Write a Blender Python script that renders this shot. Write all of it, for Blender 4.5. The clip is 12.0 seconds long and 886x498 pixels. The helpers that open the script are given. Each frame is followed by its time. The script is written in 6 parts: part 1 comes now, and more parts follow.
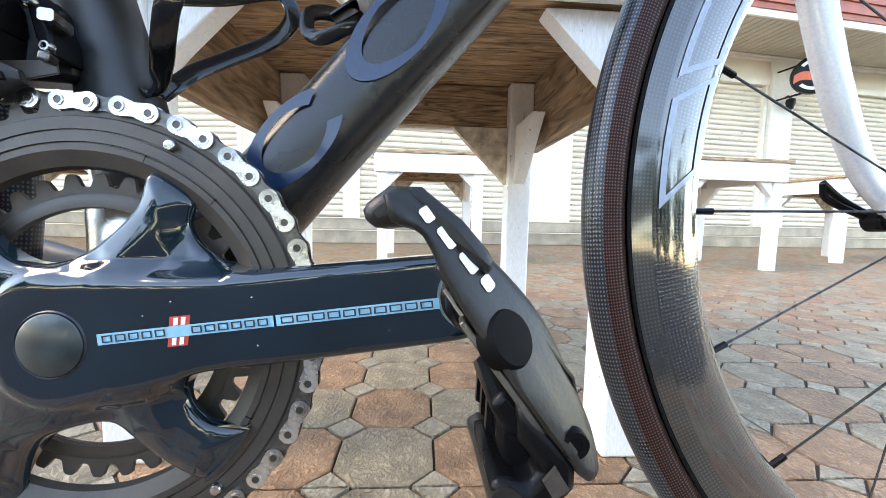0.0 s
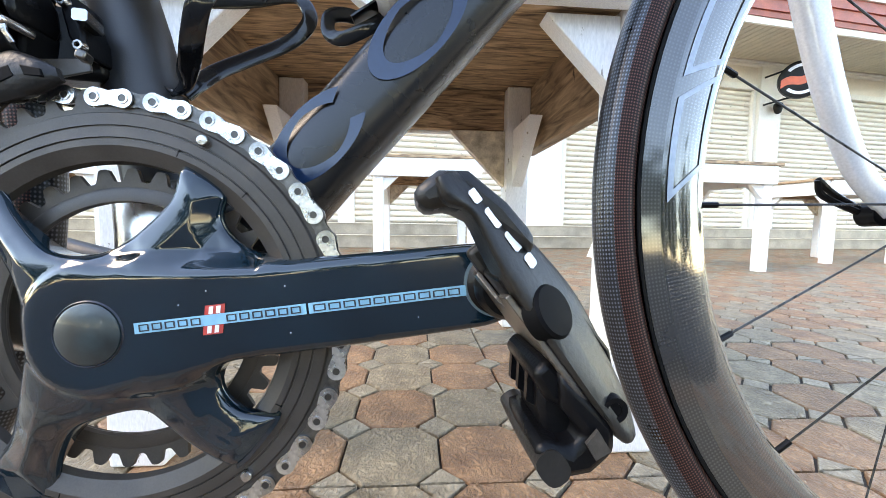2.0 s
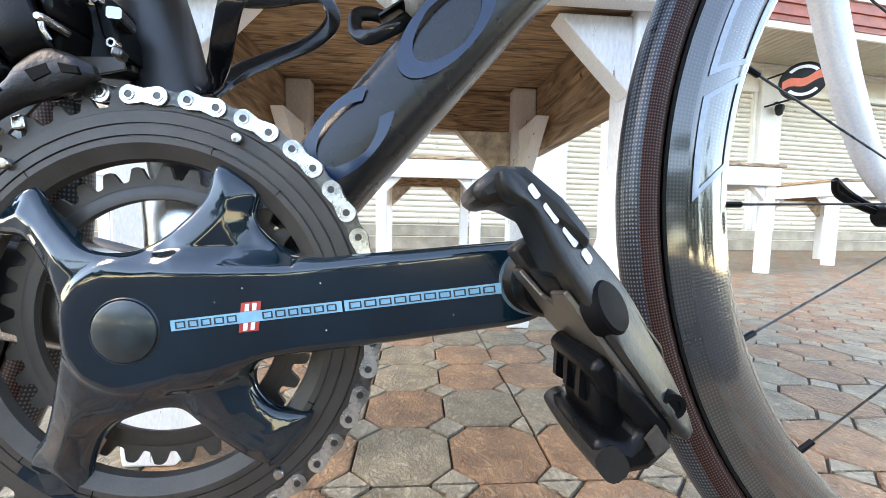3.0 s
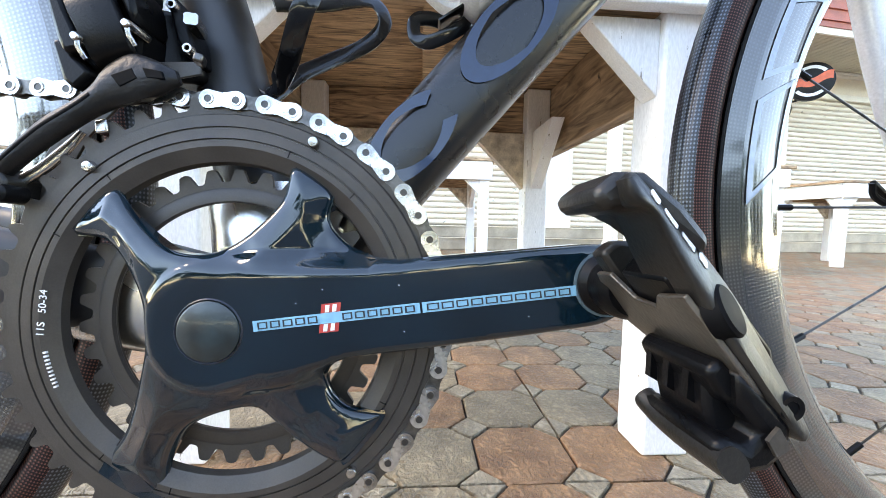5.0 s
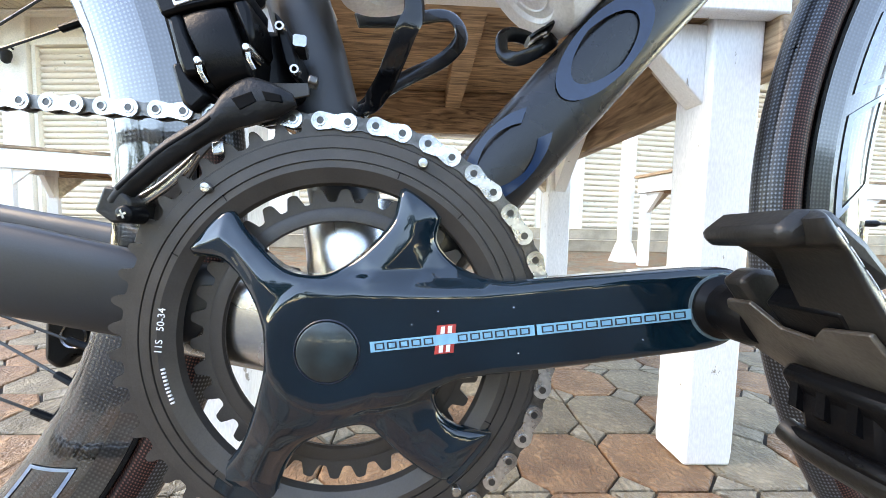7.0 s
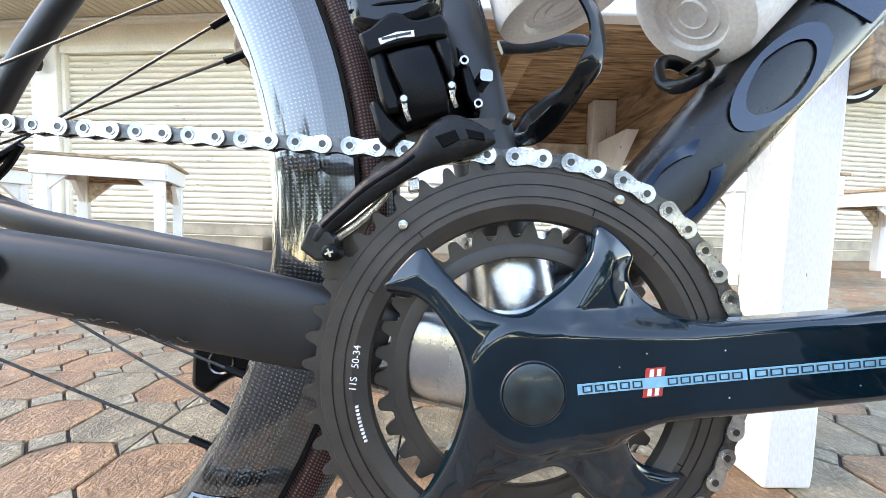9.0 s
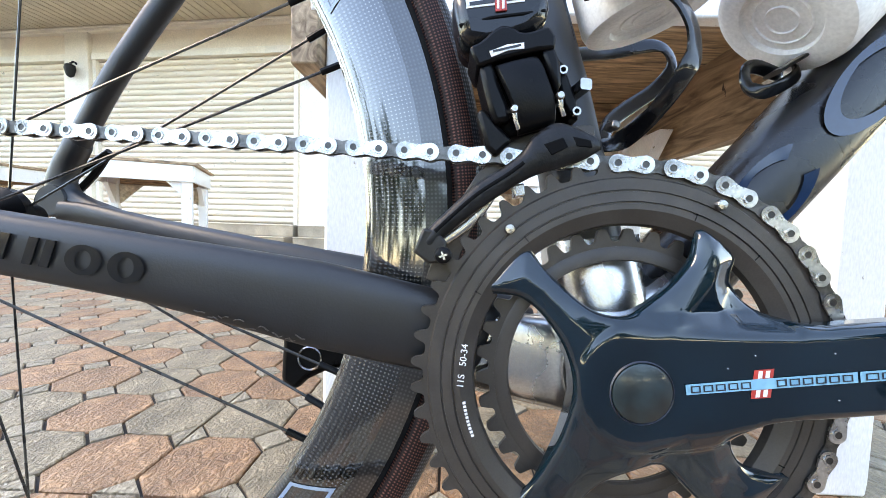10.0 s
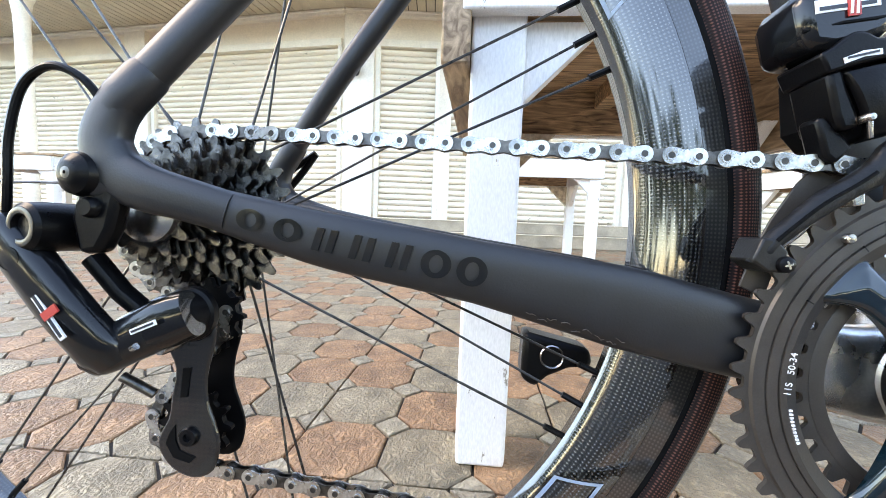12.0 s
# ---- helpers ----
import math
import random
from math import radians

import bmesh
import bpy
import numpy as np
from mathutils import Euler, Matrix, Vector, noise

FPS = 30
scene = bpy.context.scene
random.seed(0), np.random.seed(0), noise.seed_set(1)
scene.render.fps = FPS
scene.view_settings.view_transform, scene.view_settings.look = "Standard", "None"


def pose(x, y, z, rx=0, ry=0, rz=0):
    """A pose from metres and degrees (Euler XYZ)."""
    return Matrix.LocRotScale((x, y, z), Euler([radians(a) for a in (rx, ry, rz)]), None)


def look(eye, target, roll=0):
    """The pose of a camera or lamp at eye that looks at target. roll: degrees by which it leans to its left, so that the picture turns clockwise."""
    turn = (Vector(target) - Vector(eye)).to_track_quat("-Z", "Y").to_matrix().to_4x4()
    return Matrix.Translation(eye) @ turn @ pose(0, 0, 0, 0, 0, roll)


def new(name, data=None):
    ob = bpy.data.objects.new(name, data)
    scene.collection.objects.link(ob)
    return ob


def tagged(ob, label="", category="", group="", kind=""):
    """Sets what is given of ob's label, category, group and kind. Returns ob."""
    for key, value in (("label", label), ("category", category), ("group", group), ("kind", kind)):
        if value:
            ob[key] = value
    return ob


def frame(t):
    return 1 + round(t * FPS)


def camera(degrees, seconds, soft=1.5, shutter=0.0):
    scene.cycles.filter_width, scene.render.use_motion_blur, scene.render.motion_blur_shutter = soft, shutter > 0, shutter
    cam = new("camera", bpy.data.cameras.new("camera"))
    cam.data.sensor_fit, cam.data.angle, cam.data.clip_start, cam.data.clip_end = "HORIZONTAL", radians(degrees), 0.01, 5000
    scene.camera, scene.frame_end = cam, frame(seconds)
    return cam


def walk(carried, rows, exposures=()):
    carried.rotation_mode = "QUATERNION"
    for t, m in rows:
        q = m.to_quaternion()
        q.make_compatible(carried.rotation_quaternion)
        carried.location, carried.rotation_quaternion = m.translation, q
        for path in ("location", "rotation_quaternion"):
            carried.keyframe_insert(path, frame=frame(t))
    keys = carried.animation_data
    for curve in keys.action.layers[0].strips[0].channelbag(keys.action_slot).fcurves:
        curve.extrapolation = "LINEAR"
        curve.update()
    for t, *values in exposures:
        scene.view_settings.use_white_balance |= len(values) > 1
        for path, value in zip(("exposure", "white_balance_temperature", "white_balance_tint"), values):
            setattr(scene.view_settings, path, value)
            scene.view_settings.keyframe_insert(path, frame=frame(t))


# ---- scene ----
cam = camera(98.5, 12.0, soft=0.5)
ROWS = [
    (0, 0.1488, -0.2233, 0.3240, 85.17, -1.32, -3.26),
    (0.5, 0.1491, -0.2269, 0.3207, 85.30, -1.16, -3.54),
    (1, 0.1448, -0.2284, 0.3183, 85.46, -1.09, -3.88),
    (1.5, 0.1401, -0.2290, 0.3179, 85.64, -1.00, -4.11),
    (2, 0.1348, -0.2296, 0.3177, 85.87, -0.94, -4.15),
    (2.5, 0.1271, -0.2292, 0.3160, 86.05, -1.00, -4.13),
    (4.5, 0.0974, -0.2281, 0.3159, 86.07, -1.17, -3.95),
    (5, 0.0877, -0.2288, 0.3164, 86.12, -1.18, -3.68),
    (5.5, 0.0785, -0.2288, 0.3165, 86.03, -1.23, -3.38),
    (6, 0.0695, -0.2284, 0.3181, 85.83, -1.35, -2.79),
    (6.5, 0.0568, -0.2277, 0.3202, 85.86, -1.42, -2.75),
    (8.5, -0.0208, -0.2208, 0.3408, 86.44, -1.48, -1.40),
    (9, -0.0438, -0.2202, 0.3386, 86.42, -1.65, -1.08),
    (9.5, -0.0642, -0.2241, 0.3379, 86.51, -1.67, -0.14),
    (10, -0.0866, -0.2275, 0.3392, 86.40, -1.68, 1.03),
    (10.5, -0.1163, -0.2314, 0.3405, 86.48, -1.67, 1.79),
    (11, -0.1512, -0.2344, 0.3391, 86.44, -1.65, 2.48),
    (11.5, -0.1915, -0.2379, 0.3410, 86.19, -1.85, 3.31),
    (12, -0.2300, -0.2406, 0.3422, 84.95, -2.09, 5.21),
]
walk(cam, [(t, pose(x, y, z, rx, ry, rz)) for t, x, y, z, rx, ry, rz in ROWS])

# ---- daylight: bright, thinly veiled sky, the open side of the court is behind the camera ----
world = bpy.data.worlds.new("sky")
scene.world = world
world.use_nodes = True
wn = world.node_tree.nodes
sky = wn.new("ShaderNodeTexSky")
sky.sky_type = "NISHITA"
sky.sun_disc = False
sky.sun_elevation, sky.sun_rotation = radians(40.5), radians(260)
sky.air_density, sky.dust_density, sky.ozone_density = 1.0, 0.05, 6.0
wn["Background"].inputs["Strength"].default_value = 0.15
world.node_tree.links.new(sky.outputs["Color"], wn["Background"].inputs["Color"])
sun_data = bpy.data.lights.new("sun", "SUN")
sun_data.energy, sun_data.angle, sun_data.color = 0.3, radians(24), (1.0, 0.97, 0.93)
sun = new("sun", sun_data)
sun.matrix_world = look((-6.0, -1.05, 5.5), (0, 0, 0.3))
scene.view_settings.exposure = 3.28
scene.view_settings.use_white_balance = True
scene.view_settings.white_balance_temperature = 10600
scene.view_settings.white_balance_tint = 16


# ---- materials ----
def surface(name, col, rough=0.5, metal=0.0, var=0.2, scale=30.0, bump=0.0, bscale=250.0, coat=0.0, col2=None, stretch=(1, 1, 1), piece=0.0, spec=0.5, relief=0.002, chips=None, ridged=False, ior=1.5, wavy=0.0):
    m = bpy.data.materials.new(name)
    m.use_nodes = True
    nt = m.node_tree
    n, link = nt.nodes, nt.links.new
    b = n["Principled BSDF"]
    tc, mp = n.new("ShaderNodeTexCoord"), n.new("ShaderNodeMapping")
    mp.inputs["Scale"].default_value = stretch
    link(tc.outputs["Object"], mp.inputs["Vector"])
    if piece:
        own, far_off = n.new("ShaderNodeObjectInfo"), n.new("ShaderNodeMath")
        far_off.operation = "MULTIPLY"
        far_off.inputs[1].default_value = 37.0
        link(own.outputs["Random"], far_off.inputs[0])
        link(far_off.outputs[0], mp.inputs["Location"])
    big, fine = n.new("ShaderNodeTexNoise"), n.new("ShaderNodeTexNoise")
    big.inputs["Scale"].default_value, big.inputs["Detail"].default_value = scale, 6
    fine.inputs["Scale"].default_value, fine.inputs["Detail"].default_value = bscale, 4
    link(mp.outputs["Vector"], big.inputs["Vector"])
    link(mp.outputs["Vector"], fine.inputs["Vector"])
    big.inputs["Distortion"].default_value = wavy
    height = fine.outputs["Fac"]
    if ridged:
        fine.inputs["Detail"].default_value, fine.inputs["Roughness"].default_value, fine.inputs["Distortion"].default_value = 4, 0.55, 0.22
        away, fold, grow = n.new("ShaderNodeMath"), n.new("ShaderNodeMath"), n.new("ShaderNodeMath")
        away.operation, fold.operation, grow.operation = "SUBTRACT", "ABSOLUTE", "MULTIPLY"
        away.inputs[1].default_value, grow.inputs[1].default_value = 0.5, 5.0
        grow.use_clamp = True
        link(height, away.inputs[0])
        link(away.outputs[0], fold.inputs[0])
        link(fold.outputs[0], grow.inputs[0])
        height = grow.outputs[0]
    ramp = n.new("ShaderNodeValToRGB")
    ramp.color_ramp.elements[0].position, ramp.color_ramp.elements[1].position = 0.32, 0.68
    lo = tuple(c * (1 - var) for c in col)
    hi = tuple(min(1, c * (1 + var)) for c in (col2 or col))
    ramp.color_ramp.elements[0].color, ramp.color_ramp.elements[1].color = (*lo, 1), (*hi, 1)
    link(big.outputs["Fac"], ramp.inputs["Fac"])
    mix = n.new("ShaderNodeMix")
    mix.data_type, mix.blend_type = "RGBA", "MULTIPLY"
    mix.inputs["Factor"].default_value = 0.4 if ridged else 0.35
    link(ramp.outputs["Color"], mix.inputs["A"])
    link(height, mix.inputs["B"])
    gain = n.new("ShaderNodeHueSaturation")
    gain.inputs["Value"].default_value = 1.2
    link(mix.outputs["Result"], gain.inputs["Color"])
    if piece:
        oi, geo, add, rng = n.new("ShaderNodeObjectInfo"), n.new("ShaderNodeNewGeometry"), n.new("ShaderNodeMath"), n.new("ShaderNodeMapRange")
        add.operation = "FRACT"
        s = n.new("ShaderNodeMath")
        link(oi.outputs["Random"], s.inputs[0])
        link(geo.outputs["Random Per Island"], s.inputs[1])
        link(s.outputs[0], add.inputs[0])
        rng.inputs["To Min"].default_value, rng.inputs["To Max"].default_value = 1.2 - piece, 1.2 + piece
        link(add.outputs[0], rng.inputs["Value"])
        link(rng.outputs["Result"], gain.inputs["Value"])
    tone = gain.outputs["Color"]
    if chips:
        cn, cr, cm = n.new("ShaderNodeTexNoise"), n.new("ShaderNodeValToRGB"), n.new("ShaderNodeMix")
        cn.inputs["Scale"].default_value, cn.inputs["Detail"].default_value, cn.inputs["Roughness"].default_value = chips[3], 7, 0.7
        cmap = n.new("ShaderNodeMapping")
        cmap.inputs["Scale"].default_value = (1, 1, 0.35)
        link(mp.outputs["Vector"] if piece else tc.outputs["Object"], cmap.inputs["Vector"])
        link(cmap.outputs["Vector"], cn.inputs["Vector"])
        cr.color_ramp.elements[0].position, cr.color_ramp.elements[1].position = chips[4], chips[4] + 0.02
        link(cn.outputs["Fac"], cr.inputs["Fac"])
        cm.data_type = "RGBA"
        link(cr.outputs["Color"], cm.inputs["Factor"])
        link(tone, cm.inputs["A"])
        cm.inputs["B"].default_value = (*chips[:3], 1)
        tone = cm.outputs["Result"]
    link(tone, b.inputs["Base Color"])
    rr = n.new("ShaderNodeMapRange")
    rr.inputs["To Min"].default_value, rr.inputs["To Max"].default_value = max(0.02, rough * 0.75), min(1, rough * 1.25)
    link(big.outputs["Fac"], rr.inputs["Value"])
    link(rr.outputs["Result"], b.inputs["Roughness"])
    b.inputs["Metallic"].default_value = metal
    b.inputs["Coat Weight"].default_value = coat
    b.inputs["Coat Roughness"].default_value = 0.06
    b.inputs["Coat IOR"].default_value = ior
    b.inputs["Specular IOR Level"].default_value = spec
    if bump:
        bp = n.new("ShaderNodeBump")
        bp.inputs["Strength"].default_value = min(1.0, bump)
        bp.inputs["Distance"].default_value = relief
        link(height, bp.inputs["Height"])
        link(bp.outputs["Normal"], b.inputs["Normal"])
    return m


def weave(name, dark, light, size, rough, coat=0.0, ior=1.5, relief=0.3, spec=0.5, metal=0.0, round_wheel=0.0, lacquer=0.0):
    """Woven cloth, bare or under lacquer: rounded threads that cross."""
    m = bpy.data.materials.new(name)
    m.use_nodes = True
    nt = m.node_tree
    n, link = nt.nodes, nt.links.new
    b = n["Principled BSDF"]
    tc, xyz, no = n.new("ShaderNodeTexCoord"), n.new("ShaderNodeSeparateXYZ"), n.new("ShaderNodeTexNoise")
    link(tc.outputs["Object"], xyz.inputs["Vector"])

    def calc(op, p, q=None):
        k = n.new("ShaderNodeMath")
        k.operation = op
        for i, w in enumerate((p, q)):
            if w is None:
                continue
            if isinstance(w, float):
                k.inputs[i].default_value = w
            else:
                link(w, k.inputs[i])
        return k.outputs[0]
    X, Y, Z = xyz.outputs["X"], xyz.outputs["Y"], xyz.outputs["Z"]
    if round_wheel:
        along = calc("MULTIPLY", calc("ARCTAN2", Z, X), round_wheel)
        across = calc("SUBTRACT", calc("SQRT", calc("ADD", calc("MULTIPLY", X, X), calc("MULTIPLY", Z, Z))), calc("ABSOLUTE", Y))
    else:
        along, across = X, Z
    first_way = calc("MULTIPLY", calc("ADD", along, across), math.pi / (size * 1.414))
    other_way = calc("MULTIPLY", calc("SUBTRACT", along, across), math.pi / (size * 1.414))
    su, sv, both, half = (n.new("ShaderNodeMath") for _ in range(4))
    su.operation, sv.operation, both.operation, half.operation = "SINE", "SINE", "MULTIPLY", "MULTIPLY_ADD"
    half.inputs[1].default_value, half.inputs[2].default_value = 0.5, 0.5
    link(first_way, su.inputs[0])
    link(other_way, sv.inputs[0])
    link(su.outputs[0], both.inputs[0])
    link(sv.outputs[0], both.inputs[1])
    link(both.outputs[0], half.inputs[0])
    ramp = n.new("ShaderNodeValToRGB")
    ramp.color_ramp.elements[0].position, ramp.color_ramp.elements[1].position = 0.52, 0.9
    ramp.color_ramp.elements[0].color, ramp.color_ramp.elements[1].color = (*dark, 1), (*light, 1)
    link(half.outputs[0], ramp.inputs["Fac"])
    no.inputs["Scale"].default_value = 30
    no.inputs["Detail"].default_value = 5
    link(tc.outputs["Object"], no.inputs["Vector"])
    mix = n.new("ShaderNodeMix")
    mix.data_type, mix.blend_type = "RGBA", "MULTIPLY"
    mix.inputs["Factor"].default_value = 0.35
    link(ramp.outputs["Color"], mix.inputs["A"])
    link(no.outputs["Fac"], mix.inputs["B"])
    link(mix.outputs["Result"], b.inputs["Base Color"])
    rr = n.new("ShaderNodeMapRange")
    rr.inputs["To Min"].default_value, rr.inputs["To Max"].default_value = rough * 0.7, min(1.0, rough * 1.3)
    link(no.outputs["Fac"], rr.inputs["Value"])
    link(rr.outputs["Result"], b.inputs["Roughness"])
    b.inputs["Coat Weight"].default_value, b.inputs["Coat Roughness"].default_value = coat, 0.08
    b.inputs["Coat IOR"].default_value = ior
    b.inputs["Specular IOR Level"].default_value = spec
    bp = n.new("ShaderNodeBump")
    bp.inputs["Strength"].default_value, bp.inputs["Distance"].default_value = relief, 0.0004
    link(half.outputs[0], bp.inputs["Height"])
    link(bp.outputs["Normal"], b.inputs["Normal"])
    b.inputs["Metallic"].default_value = metal
    if lacquer:
        thin = n.new("ShaderNodeBump")
        thin.inputs["Strength"].default_value, thin.inputs["Distance"].default_value = lacquer, 0.0004
        link(half.outputs[0], thin.inputs["Height"])
        link(thin.outputs["Normal"], b.inputs["Coat Normal"])
    return m


MATTE_BLACK = surface("satin_black_paint", (0.0085, 0.0090, 0.0105), 0.43, 0, 0.14, 40, 0.05, 900, spec=0.55)
TUBE = surface("semi_gloss_black_paint", (0.006, 0.0063, 0.007), 0.27, 0, 0.15, 40, 0.04, 700, spec=0.5)
GLOSS_BLACK = surface("gloss_black_lacquer", (0.003, 0.0035, 0.0045), 0.28, 0, 0.2, 20, 0, 300, coat=0.6, spec=0.15)
# the teal base colour carries the blue sheen reflected by the lacquer
CRANK = surface("lacquered_carbon_blue_sheen", (0.0008, 0.0082, 0.0135), 0.12, 0, 0.35, 30, 0, 500, coat=1.0, spec=0.2)
RING = surface("anodised_dark_grey", (0.054, 0.046, 0.040), 0.40, 0.35, 0.14, 60, 0.05, 1200, spec=0.4)
RING_EDGE = surface("machined_dark_metal", (0.07, 0.066, 0.062), 0.32, 0.8, 0.2, 80, 0.05, 1500)
CHAIN_BRIGHT = surface("nickel_plate", (0.46, 0.455, 0.445), 0.27, 1.0, 0.45, 140, 0.06, 700)
CHAIN_DULL = surface("oily_chain_steel", (0.11, 0.105, 0.10), 0.34, 1.0, 0.4, 300, 0.05, 900)
STEEL = surface("polished_steel", (0.42, 0.41, 0.40), 0.25, 1.0, 0.1, 80, 0.0, 500)
COG = surface("oily_dark_steel", (0.13, 0.127, 0.124), 0.25, 1.0, 0.55, 200, 0.05, 900)
SILVER = surface("satin_silver_metal", (0.60, 0.59, 0.58), 0.27, 1.0, 0.08, 40, 0.03, 700)
SOCKET = surface("dark_socket", (0.003, 0.003, 0.0033), 0.6, 0, 0.2, 80, 0, 300, spec=0.06)
# black tread mesh; its light tone has bluish glints put into the colour
RUBBER = weave("tread_rubber_glints", (0.003, 0.0034, 0.0042), (0.12, 0.138, 0.165), 0.0018, 0.30, 0.0, 1.5, 0.3, 0.5, 0.0, 0.333)
SIDEWALL = weave("brown_tyre_sidewall", (0.016, 0.0075, 0.0065), (0.15, 0.062, 0.048), 0.0013, 0.5, 0.0, 1.5, 0.4, 0.15, 0.0, 0.320)
RIM = weave("rim_carbon_weave", (0.0012, 0.0012, 0.0013), (0.115, 0.115, 0.108), 0.0016, 0.24, 1.0, 2.0, 0.35, 0.35, 0.35, 0.284)
FINE_WEAVE = weave("cage_carbon_weave", (0.007, 0.007, 0.0075), (0.017, 0.0175, 0.0185), 0.0020, 0.25, 0.7, 1.5, 0.3, 0.2)
BRAKE_TRACK = weave("textured_brake_track", (0.008, 0.008, 0.008), (0.045, 0.045, 0.045), 0.0017, 0.30, 0.9, 1.8, 0.3, 0.4, 0.0, 0.306)
DECAL_GREY = surface("pale_grey_decal", (0.23, 0.29, 0.36), 0.25, 0, 0.05, 30, 0, 300, coat=0.6)
DECAL_WHITE = surface("white_decal", (0.75, 0.75, 0.75), 0.4, 0, 0.05, 30, 0, 300)
DECAL_BLUE = surface("pale_blue_decal", (0.15, 0.40, 0.53), 0.35, 0, 0.06, 40, 0, 300)
DECAL_DARK = surface("dark_decal", (0.012, 0.016, 0.025), 0.4, 0, 0.1, 40, 0, 300)
DECAL_RED = surface("red_decal", (0.48, 0.04, 0.03), 0.4, 0, 0.1, 40, 0, 300)
# gloss marks: the blue of the reflected sky is put into the base colour
SKY_BLUE_LETTER = surface("gloss_letter_sky_blue", (0.004, 0.019, 0.052), 0.10, 0, 0.1, 30, 0, 300, coat=0.45, spec=0.3)
PLASTIC = surface("black_plastic", (0.003, 0.0031, 0.0036), 0.30, 0, 0.2, 60, 0.08, 900, spec=0.13)
WORN_PLASTIC = surface("scuffed_black_composite", (0.013, 0.012, 0.011), 0.36, 0, 0.45, 40, 0.1, 700, spec=0.3)
CAGE_BLACK = surface("moulded_black_composite", (0.006, 0.006, 0.0065), 0.38, 0, 0.5, 120, 0.5, 330, spec=0.25, relief=0.0008)
PLATE = surface("scuffed_pedal_plate", (0.10, 0.088, 0.076), 0.32, 0.6, 0.35, 70, 0.1, 700)
FORK_PAINT = surface("silver_fork_paint", (0.60, 0.61, 0.63), 0.3, 0.3, 0.06, 20, 0, 500, coat=0.6)
BOTTLE = surface("white_bottle_plastic", (0.90, 0.90, 0.89), 0.42, 0, 0.012, 20, 0.0, 500)
SPOKE = surface("black_spoke_steel", (0.045, 0.044, 0.043), 0.28, 0.6, 0.2, 80, 0, 500, spec=0.4)
WHITE_PAINT = surface("chipped_white_paint", (0.87, 0.86, 0.84), 0.5, 0, 0.02, 40, 0.08, 420, stretch=(1, 1, 0.3), chips=(0.34, 0.30, 0.25, 55, 0.645))
BARE_WOOD = surface("bare_brown_wood", (0.20, 0.115, 0.062), 0.65, 0, 0.45, 6, 0.4, 90, col2=(0.46, 0.31, 0.19), stretch=(1.5, 12, 12), wavy=1.6)
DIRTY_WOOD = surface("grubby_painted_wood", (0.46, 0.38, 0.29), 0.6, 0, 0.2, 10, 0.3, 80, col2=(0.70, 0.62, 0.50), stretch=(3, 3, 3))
SIDE_WOOD = surface("weathered_brown_board", (0.22, 0.135, 0.078), 0.65, 0, 0.3, 5, 0.4, 90, col2=(0.44, 0.31, 0.20), stretch=(12, 1.3, 10), wavy=1.4, chips=(0.07, 0.045, 0.028, 16, 0.70))
PLASTER = surface("cream_plaster", (0.87, 0.755, 0.61), 0.75, 0, 0.05, 3, 0.2, 60)
SHUTTER = surface("cream_painted_steel", (0.86, 0.735, 0.59), 0.45, 0, 0.06, 2.5, 0.05, 50, stretch=(1, 1, 7), piece=0.04, chips=(0.40, 0.34, 0.25, 9, 0.635))
TRIM_CREAM = surface("pale_cream_trim", (0.88, 0.80, 0.68), 0.5, 0, 0.05, 6, 0.05, 60)
PLINTH_STONE = surface("beige_step_tile", (0.42, 0.34, 0.25), 0.6, 0, 0.25, 5, 0.3, 60)
SOFFIT_WOOD = surface("cream_soffit_boards", (0.56, 0.465, 0.34), 0.55, 0, 0.08, 5, 0.1, 60, piece=0.05)
ROOF_RED = surface("red_fascia_paint", (0.42, 0.10, 0.06), 0.5, 0, 0.2, 6, 0.1, 60)
GROUT = surface("dark_grout", (0.055, 0.043, 0.033), 0.85, 0, 0.3, 25, 0.5, 200)
TILE_GREY = surface("worn_grey_tile", (0.236, 0.177, 0.110), 0.5, 0, 0.2, 22, 1.0, 88, col2=(0.315, 0.241, 0.154), piece=0.12, relief=0.0030, stretch=(1, 0.8, 1), ridged=True)
TILE_RED = surface("worn_terracotta_tile", (0.272, 0.133, 0.065), 0.5, 0, 0.2, 22, 1.0, 88, col2=(0.365, 0.197, 0.102), piece=0.15, relief=0.0030, stretch=(1, 0.8, 1), ridged=True)
TILE_PALE = surface("worn_pale_tile", (0.285, 0.226, 0.153), 0.5, 0, 0.2, 22, 1.0, 88, col2=(0.355, 0.287, 0.20), piece=0.1, relief=0.0030, stretch=(1, 0.8, 1), ridged=True)
IRON = surface("black_iron", (0.015, 0.0145, 0.014), 0.5, 0.3, 0.2, 30, 0.1, 200, spec=0.3)
SIGN_ORANGE = surface("red_orange_sign_paint", (0.75, 0.12, 0.04), 0.4, 0, 0.1, 20, 0, 200)
SOIL = surface("dark_asphalt", (0.055, 0.054, 0.052), 0.85, 0, 0.2, 1.5, 0.3, 30)
FOLIAGE = surface("dark_leaves", (0.035, 0.06, 0.02), 0.6, 0, 0.4, 3, 0.5, 20)


